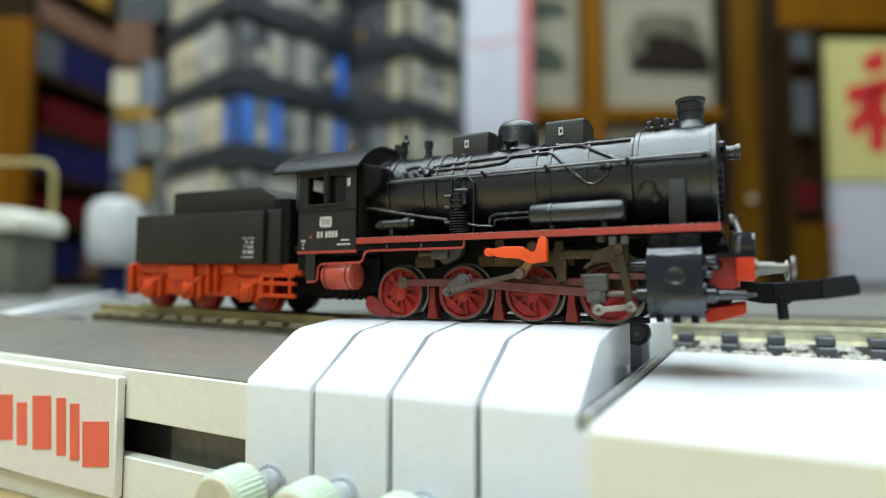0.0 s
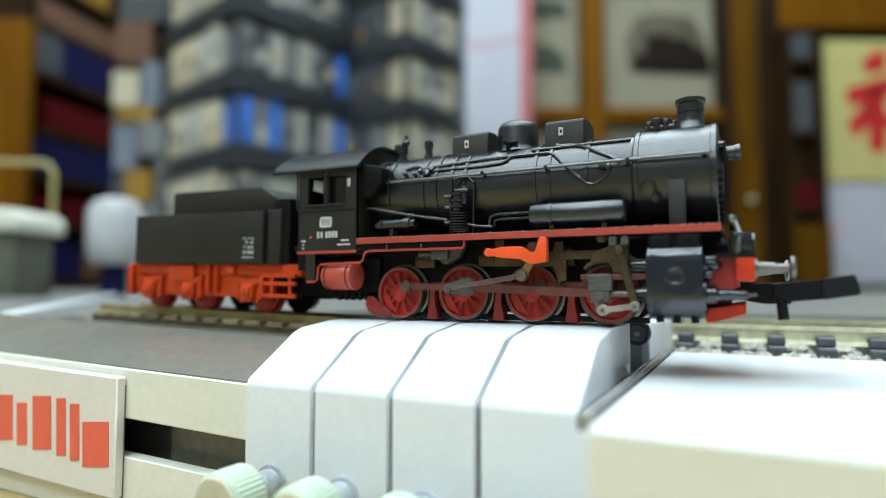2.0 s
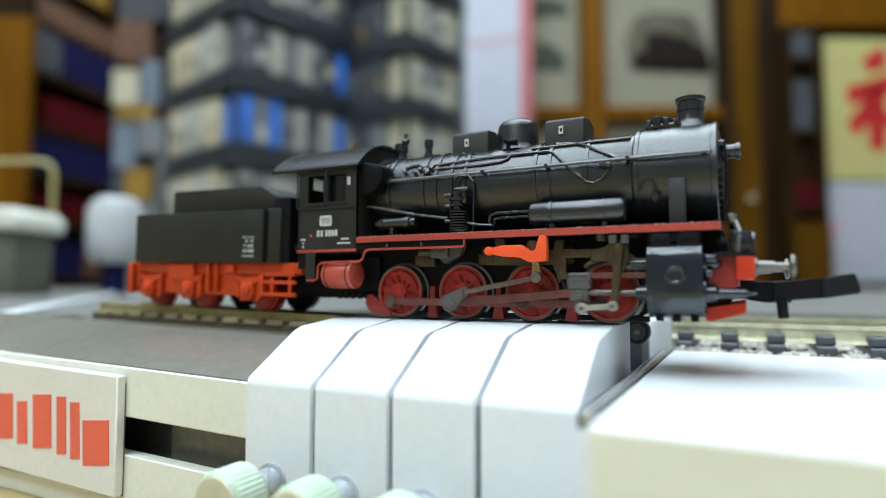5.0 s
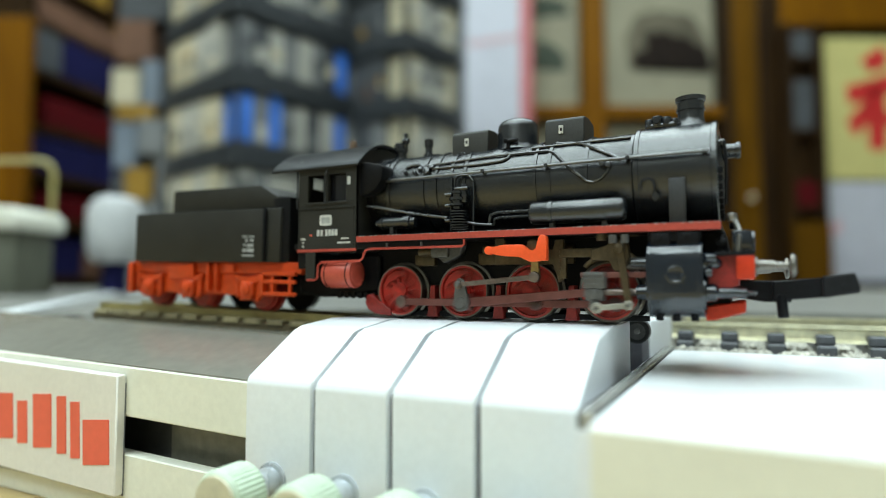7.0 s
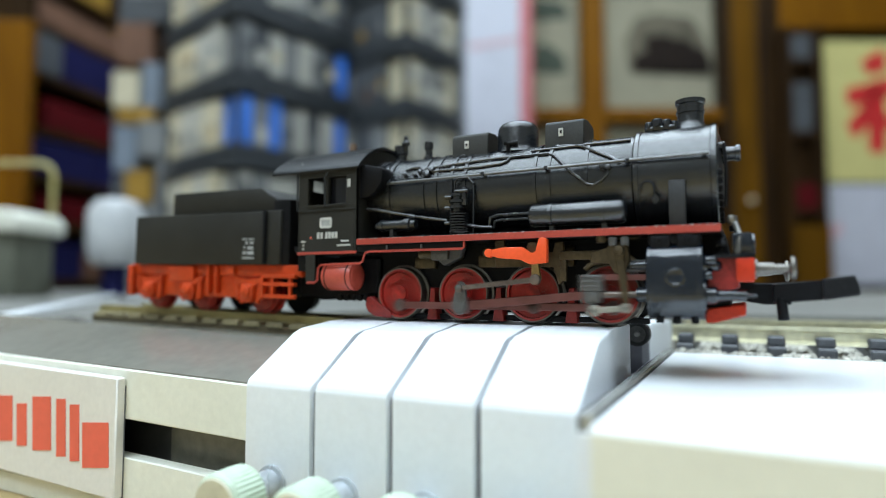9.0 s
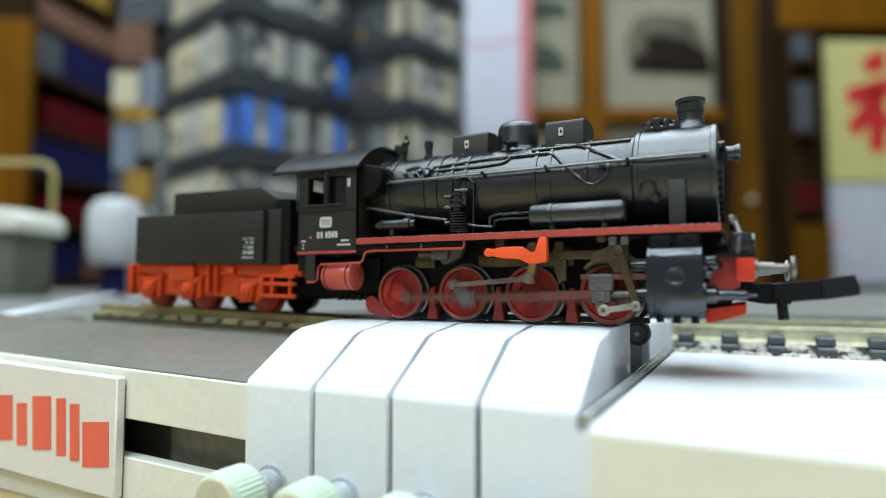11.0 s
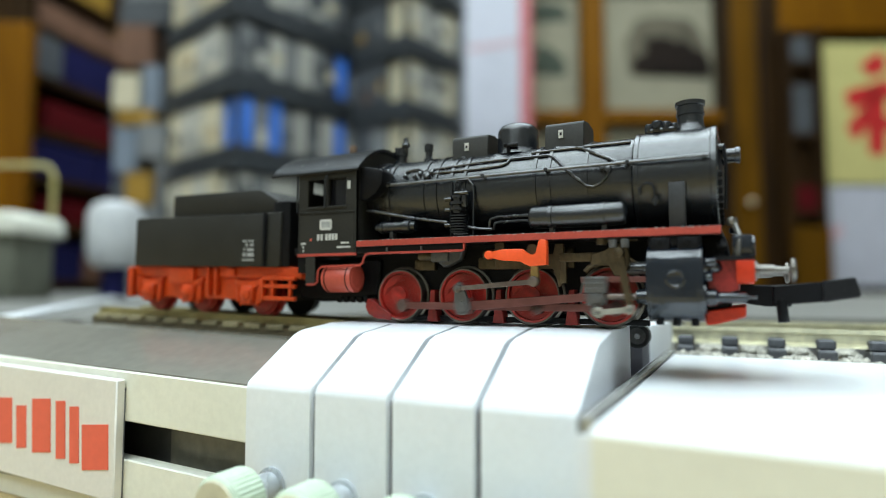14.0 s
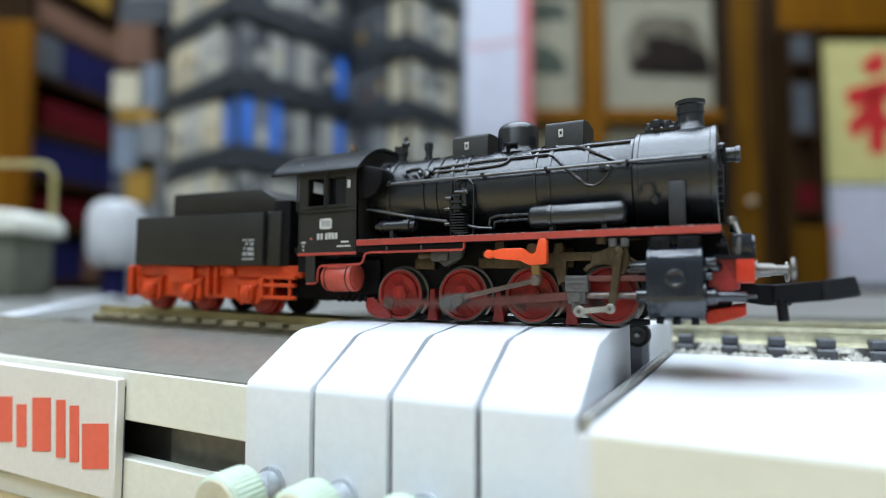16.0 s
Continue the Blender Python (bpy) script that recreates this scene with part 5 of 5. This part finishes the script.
def under_cab():
    bm = B()
    lathe(bm, [(0, 1.1), (0.1, 1.4), (0.3, 1.5), (3.75, 1.5), (3.85, 1.44), (3.9, 1.2)], (-13.5, -5.2, 4.6), (1, 0, 0), 40)
    tank = lp("brake_reservoir", bm, RED_TANK, "brick red round air tank with black bands")
    for x in (-13.0, -10.25):
        bm = B()
        lathe(bm, [(0, 1.48), (0.02, 1.54), (0.12, 1.54), (0.14, 1.48)], (x, -5.2, 4.6), (1, 0, 0), 40)
        part("band", bm, PITCH_BLACK, tank)
    bm = B()
    lathe(bm, [(0, 1.2), (0.05, 1.15), (0.1, 0.9), (0.12, 0.2)], (-9.62, -5.2, 4.6), (1, 0, 0), 32)
    part("end_plate", bm, RED_TANK, tank)
    bm = B()
    prism(bm, [(-19, 2.4), (-15.5, 2.0), (-8, 2.6), (-8, 6.8), (-19, 6.8)], "y", -3.4, 3.4, 0.3)
    lp("ash_pan", bm, PITCH_BLACK)
    bm = B()
    for k in range(6):
        cyl(bm, (-13 + k * 0.9, -3.8, 2.3), (-13 + k * 0.9, -3.4, 2.3), 0.35, 10)
    lp("ash_pan_gear", bm, PITCH_BLACK)


under_cab()


def cylinder_block():
    upper = [(-5.95 - 1.45 * math.sin(math.radians(a)), 5.5 + 1.45 * math.cos(math.radians(a))) for a in range(0, 91, 15)]
    lower = [(-5.5 - 1.9 * math.cos(math.radians(a)), 2.75 - 1.9 * math.sin(math.radians(a))) for a in range(0, 91, 15)]
    outline = [(-3.5, 6.95)] + upper + lower + [(-3.5, 0.85)]
    bm = B()
    prism(bm, outline, "x", 20.55, 24.45, 0.12, 2)
    cyb = lp("cylinder_block", bm, BLUE_BLACK, "blue-black cast cylinder block")
    for x in (20.35, 24.2):
        bm = B()
        prism(bm, [(p[0] * 1.01 + 0.07, (p[1] - 3.8) * 1.01 + 3.8) for p in outline], "x", x, x + 0.45, 0.1, 1)
        part("flange", bm, BLUE_BLACK, cyb)
    bm = B()
    lathe(bm, [(0, 0.85), (0.12, 0.85), (0.16, 0.65), (0.1, 0.55), (0.1, 0.05)], (22.6, -7.36, 4.35), (0, -1, 0), 32)
    part("round_cover", bm, BLUE_BLACK, cyb)
    # front covers and tail rods
    bm = B()
    lathe(bm, [(0, 1.4), (0.3, 1.35), (0.35, 0.75), (1.0, 0.7), (1.2, 0.45), (3.2, 0.4), (3.25, 0.15), (3.9, 0.12)], (24.5, -5.6, 2.8), (1, 0, 0), 24)
    part("piston_cover", bm, BLUE_BLACK, cyb)
    bm = B()
    lathe(bm, [(0, 0.95), (0.4, 0.9), (0.45, 0.5), (1.2, 0.45), (1.5, 0.2)], (24.5, -5.5, 5.2), (1, 0, 0), 24)
    cyl(bm, (24.6, -6.2, 5.6), (25.6, -6.2, 5.6), 0.4, 12, edge=0.1)
    cyl(bm, (24.6, -6.3, 4.4), (25.3, -6.3, 4.4), 0.35, 12, edge=0.1)
    part("valve_cover", bm, BLUE_BLACK, cyb)
    bm = B()
    lathe(bm, [(0, 0.6), (0.9, 0.65), (0.95, 1.3), (1.2, 1.3)], (19.35, -5.6, 2.82), (1, 0, 0), 24)
    lathe(bm, [(0, 0.4), (1.3, 0.45), (1.35, 0.85), (1.6, 0.85)], (18.9, -5.5, 5.3), (1, 0, 0), 24)
    part("rear_gland", bm, BLUE_BLACK, cyb)
    for x in (21.2, 22.5, 23.9):
        bm = B()
        cyl(bm, (x, -5.9, 0.5), (x, -5.9, 1.2), 0.32, 12, edge=0.06)
        part("drain_cock", bm, PITCH_BLACK, cyb)
    # brackets between cylinder and running board
    bm = B()
    box(bm, 20.6, 22.2, -6.75, -4.6, 6.6, 7.75, 0.2)
    box(bm, 22.7, 24.4, -6.75, -4.6, 6.6, 7.75, 0.2)
    box(bm, 20.4, 24.5, -6.5, -4.6, 7.0, 7.85, 0.1)
    for x in (21.4, 23.5):
        cyl(bm, (x, -6.5, 7.35), (x, -6.82, 7.35), 0.28, 12, edge=0.06)
    part("bracket", bm, PITCH_BLACK, cyb)
    # far side
    bm = B()
    prism(bm, [(-a, b) for a, b in outline], "x", 20.55, 24.45, 0.12, 1)
    lp("cylinder_block", bm, BLUE_BLACK, "blue-black cast cylinder block")


cylinder_block()


def front_end():
    bm = B()
    prism(bm, [(20, 1.2), (26.3, 1.2), (26.8, 4.0), (26.2, 7.9), (20, 7.9)], "y", -3.6, 3.6, 0.1)
    lp("front_saddle", bm, PITCH_BLACK)
    bm = B()
    box(bm, 27.0, 28.3, -6.3, 6.3, 3.9, 5.75, 0.08)
    beam = lp("buffer_beam", bm, RED_BEAM, "orange-red buffer beam")
    bm = B()
    prism(bm, [(24.9, 5.9), (27.2, 5.9), (27.2, 3.4), (26.2, 3.1), (24.9, 2.6)], "y", -5.6, 5.6, 0.08)
    part("beam_bracket", bm, RED_DULL, beam)
    bm = B()
    prism(bm, [(24.6, 0.5), (25.2, 0.5), (27.6, 1.2), (27.6, 2.1), (24.8, 1.7), (24.6, 1.4)], "y", -4.2, 4.2, 0.1)
    part("guard_plate", bm, RED_BEAM, beam)
    bm = B()
    box(bm, 25.4, 28.35, -6.3, 6.3, 5.76, 6.1, 0.06)
    part("front_platform", bm, PITCH_BLACK, beam)
    for y in (-4.2, 4.2):
        bm = B()
        lathe(bm, [(0, 0.75), (0.3, 0.75), (0.35, 0.5), (1.5, 0.45), (1.52, 0.33), (2.5, 0.31), (2.58, 0.5), (2.65, 0.92), (2.85, 0.98), (3.0, 0.8), (3.05, 0.1)], (28.2, y, 4.95), (1, 0, 0), 28)
        part("buffer", bm, TYRE, beam, "bright metal buffer")
    for y in (-4.3, 4.3):
        bm = B()
        box(bm, 26.7, 28.2, y - 1.0, y + 1.0, 6.1, 7.85, 0.18, 2)
        lathe(bm, [(0, 0.85), (0.15, 0.85), (0.2, 0.65), (0.22, 0.05)], (28.2, y, 6.95), (1, 0, 0), 24)
        lan = part("front_lantern", bm, BLUE_BLACK, beam, "dark square lantern")
        bm = B()
        tube(bm, [(26.9, y - 0.2, 8.9), (27.1, y - 0.4, 8.3), (27.3, y - 0.7, 7.7), (27.2, y - 1.05, 7.0), (27.1, y - 1.05, 6.1)], 0.22, 8)
        cyl(bm, (26.75, y - 0.2, 8.7), (26.75, y - 0.2, 9.3), 0.4, 12, edge=0.12)
        part("lamp_hook", bm, STEEL if y < 0 else PITCH_BLACK, lan)
    bm = B()
    tube(bm, [(25.9, -5.3, 6.1), (25.9, -5.3, 7.2), (26.1, -5.0, 7.4)], 0.18, 8)
    cyl(bm, (25.6, -5.4, 6.9), (26.4, -5.4, 6.9), 0.3, 10, edge=0.08)
    part("steam_cock", bm, PITCH_BLACK, beam)
    # hook coupling
    bm = B()
    prism(bm, [(25.4, 3.3), (26.4, 3.9), (31.0, 3.75), (31.0, 2.0), (29.0, 2.0), (25.4, 2.6)], "y", -1.0, 1.0, 0.1)
    cp = lp("hook_coupling", bm, PITCH_BLACK, "large black plastic hook coupling")
    bm = B()
    prism(bm, [(29.6, 2.1), (33.2, 2.45), (35.5, 2.85), (35.2, 4.3), (33.2, 4.05), (29.6, 3.75)], "y", -2.0, 0.8, 0.1)
    part("hook_head", bm, PITCH_BLACK, cp)
    bm = B()
    prism(bm, [(33.1, 2.4), (35.55, 2.85), (35.65, 3.1), (35.3, 4.42), (33.1, 4.12)], "y", -2.35, -1.8, 0.1)
    cyl(bm, (34.6, -2.42, 3.5), (34.6, -2.3, 3.5), 0.1, 8)
    part("hook_lip", bm, material("charcoal_plastic", (0.010, 0.010, 0.011), 0.4, spec=0.15, vary=0.3, grain=3000), cp)
    bm = B()
    cyl(bm, (30.35, -1.7, 0.75), (30.2, -1.7, 2.6), 0.42, 12, edge=0.05)
    part("hook_pin", bm, PITCH_BLACK, cp)


front_end()

# ---------------------------------------------------------------- tender
TENDER = thing("tender", "black model tender on a red chassis, standing on the display track", "tender", mm_pose(-31, 0, 0.49, 0, 1.23, 0))


def tender():
    """Local x is measured from the tender's middle."""
    def tp(name, bm, mat, label="", parent=None):
        return part(name, bm, mat, parent or TENDER, label)
    bm = B()
    box(bm, -13.1, 9.0, -6.4, 6.4, 5.7, 11.9, 0.12)
    box(bm, 8.6, 11.3, -6.2, 6.2, 5.7, 12.0, 0.2)
    body = tp("tank", bm, BLACK_SIDE, "plain black tender tank")
    bm = B()
    prism(bm, [(-7.8, 11.9), (-7.8, 14.6), (-7.6, 14.9), (7.0, 14.95), (9.6, 13.6), (10.4, 12.0)], "y", -5.1, 5.1, 0.2, 2)
    tp("coal_bunker", bm, BLACK_SIDE)
    bm = B()
    box(bm, 8.9, 9.3, -6.55, -6.3, 5.8, 12.0, 0.05)
    box(bm, 9.7, 12.3, -5.8, 5.8, 5.7, 13.3, 0.3)
    tp("front_bulkhead", bm, PITCH_BLACK)
    for k, (a, w, z, h) in enumerate(((5.5, 0.7, 8.6, 0.2), (6.4, 0.9, 8.6, 0.2), (6.0, 0.35, 8.1, 0.35), (6.7, 0.5, 8.1, 0.3), (5.7, 0.3, 7.6, 0.3), (6.3, 0.9, 7.5, 0.35), (5.6, 0.5, 6.9, 0.4), (6.3, 1.0, 6.9, 0.4), (5.5, 1.8, 6.4, 0.2))):
        bm = B()
        box(bm, a + 0.3, a + w + 0.3, -6.46, -6.38, z, z + h)
        part("printed_bar", bm, GREY_INK, body, smooth=0)
    # chassis
    bm = B()
    box(bm, -14.7, 14.0, -5.6, 5.6, 4.4, 5.75, 0.15)
    box(bm, -14.5, 9.8, -5.3, -4.7, 1.8, 4.6, 0.12)
    box(bm, -13.4, 9.8, 4.7, 5.3, 1.8, 4.6, 0.12)
    ch = tp("chassis", bm, RED_FRAME, "orange-red tender chassis")
    for x in (-10.6, -3.4, 6.4):
        bm = B()
        prism(bm, [(x - 0.9, 3.5), (x + 0.9, 3.5), (x + 1.0, 2.3), (x + 0.7, 1.3), (x - 0.7, 1.3), (x - 1.0, 2.3)], "y", -6.3, -5.2, 0.28, 3)
        prism(bm, [(x - 2.3, 4.35), (x - 1.2, 4.0), (x, 3.85), (x + 1.2, 4.0), (x + 2.3, 4.35), (x + 2.2, 3.85), (x + 1.0, 3.25), (x - 1.0, 3.25), (x - 2.2, 3.85)], "y", -5.95, -5.25, 0.08, 1)
        lathe(bm, [(0, 0.75), (0.3, 0.7), (0.45, 0.4), (0.47, 0.05)], (x, -6.2, 2.55), (0, -1, 0), 18)
        for s in (-1, 1):
            cyl(bm, (x + s * 1.7, -5.6, 1.6), (x + s * 1.7, -5.6, 4.2), 0.3, 8)
        for s in (-1, 1):
            box(bm, x + s * 1.25 - 0.2, x + s * 1.25 + 0.2, -5.75, -5.25, 1.2, 3.4, 0.1)
        part("axle_box", bm, RED_FRAME, ch)
    for x0, x1, z0, z1 in ((-7.0, -2.6, 3.6, 5.6), (-14.8, -13.8, 1.7, 5.6), (-12.9, -12.4, 2.4, 4.4), (1.0, 1.4, 2.2, 5.6), (-0.4, 0.1, 2.2, 5.6), (8.2, 8.8, 1.8, 4.4), (3.0, 4.2, 4.6, 5.5)):
        bm = B()
        box(bm, x0, x1, -6.1, -5.4, z0, z1, 0.12)
        part("frame_rib", bm, RED_FRAME, ch)
    bm = B()
    for z in (1.9, 3.3, 4.2):
        box(bm, 8.6, 13.4, -6.0, -5.5, z, z + 0.45, 0.08)
    for x in (9.8, 12.4):
        box(bm, x, x + 0.4, -5.9, -5.5, 1.9, 4.5, 0.06)
    part("foot_step", bm, RED_FRAME, ch)
    for x in (-11.5, -3.0, 7.0):
        bm = B()
        lathe(bm, [(0, 1.9), (0.3, 2.0), (0.35, 2.2), (1.1, 2.25), (1.15, 2.5), (1.4, 2.5)], (x, -4.1, 2.25), (0, 1, 0), 36)
        w = tp("tender_wheel", bm, RED)
        bm = B()
        lathe(bm, [(0, 2.25), (1.1, 2.25), (1.15, 2.5), (1.4, 2.5)], (x, 4.1, 2.25), (0, -1, 0), 36)
        cyl(bm, (x, -3, 2.25), (x, 3, 2.25), 0.5, 10)
        part("far_wheel", bm, PITCH_BLACK, w)
    bm = B()
    box(bm, -12, 13, -2.6, 2.6, 2.0, 4.5, 0.2)
    for y in (-4.2, 4.2):
        lathe(bm, [(0, 0.55), (0.7, 0.5), (0.75, 0.85), (1.0, 0.8)], (-14.7, y, 4.2), (-1, 0, 0), 18)
    tp("underframe", bm, PITCH_BLACK)


tender()

# ---------------------------------------------------------------- running gear in action
# crank angle in degrees, every quarter second from the start: the engine is throttled up in steps
TURN = [53, 253, 440, 626, 811, 1000, 1231, 1521, 1830, 2133, 2441, 2748, 3055, 3395, 3773, 4153, 4524, 4899, 5269, 5634, 5997, 6359, 6720, 7082, 7447, 7816, 8187, 8562, 8938, 9300, 9660, 10175,
        10702, 11236, 11782, 12334, 12889, 13449, 14002, 14547, 15086, 15624, 16164, 16708, 17259, 17822, 18394, 18968, 19539, 20105, 20669, 21237, 21803, 22363, 22928, 23494, 24064, 24641, 25216, 25782,
        26351, 26932, 27515, 28088, 28664]


def crank_angle(t):
    u = min(max(t / 0.25, 0), len(TURN) - 1.0001)
    i = int(u)
    f = u - i
    p = [TURN[min(max(k, 0), len(TURN) - 1)] for k in (i - 1, i, i + 1, i + 2)]
    if i == 0:
        p[0] = 2 * p[1] - p[2]
    if i + 2 > len(TURN) - 1:
        p[3] = 2 * p[2] - p[1]
    return 0.5 * (2 * p[1] + (p[2] - p[0]) * f + (2 * p[0] - 5 * p[1] + 4 * p[2] - p[3]) * f * f + (3 * p[1] - p[0] - 3 * p[2] + p[3]) * f ** 3)


def bar_pose(x, z, x2, z2):
    return mm_pose(x, 0, z, 0, -math.degrees(math.atan2(z2 - z, x2 - x)), 0)


def motions():
    rows = {k: [] for k in ("couple", "main", "cross", "union", "lever", "ecc", "swing", "ret")}
    wheels = [[] for _ in WHEELS]
    for n in range(481):
        t = n / 30
        deg = crank_angle(t)
        a = radians(deg)
        for w, x in zip(wheels, WHEEL_X):
            w.append((t, mm_pose(x, -4.0, AXLE_Z, 0, -(deg % 360), 0)))
        px, pz = WHEEL_X[1] + CRANK * math.cos(a), AXLE_Z + CRANK * math.sin(a)
        rows["couple"].append((t, mm_pose(px, 0, pz)))
        cx = px + math.sqrt(ROD_LEN ** 2 - (pz - 2.82) ** 2)
        rows["main"].append((t, bar_pose(px, pz, cx, 2.82)))
        rows["cross"].append((t, mm_pose(cx, 0, 2.82)))
        # combination lever hangs from its pin and follows the crosshead
        lx, lz = 18.05, 6.55
        bx = cx + LINK_LEN + 0.3
        s = max(-0.9, min(0.9, (bx - lx) / LEVER_LEN))
        bz = lz - LEVER_LEN * math.sqrt(1 - s * s)
        rows["lever"].append((t, mm_pose(lx, 0, lz, 0, -math.degrees(math.asin(s)), 0)))
        rows["union"].append((t, bar_pose(cx + 0.3, 1.45, bx, bz)))
        # return crank and eccentric rod
        e = a + radians(115)
        ex, ez = WHEEL_X[1] + 0.8 * math.cos(e), AXLE_Z + 0.8 * math.sin(e)
        rows["ret"].append((t, bar_pose(px, pz, ex, ez)))
        dx, dz = PIVOT[0] - ex, PIVOT[1] - ez
        d = math.hypot(dx, dz)
        k = (ECC_LEN ** 2 - SWING ** 2 + d * d) / (2 * d)
        h = math.sqrt(max(ECC_LEN ** 2 - k * k, 0))
        fx, fz = ex + (k * dx + h * dz) / d, ez + (k * dz - h * dx) / d
        rows["ecc"].append((t, bar_pose(ex, ez, fx, fz)))
        rows["swing"].append((t, mm_pose(PIVOT[0], 0, PIVOT[1], 0, math.degrees(math.atan2(PIVOT[0] - fx, PIVOT[1] - fz)), 0)))
    for w, r in zip(WHEELS, wheels):
        walk(w, r)
    for ob, k in ((COUPLING, "couple"), (MAIN_ROD, "main"), (CROSSHEAD, "cross"), (UNION, "union"), (LEVER, "lever"), (ECC_ROD, "ecc"), (SWING_LINK, "swing"), (RETURN_CRANK, "ret")):
        walk(ob, rows[k])


motions()
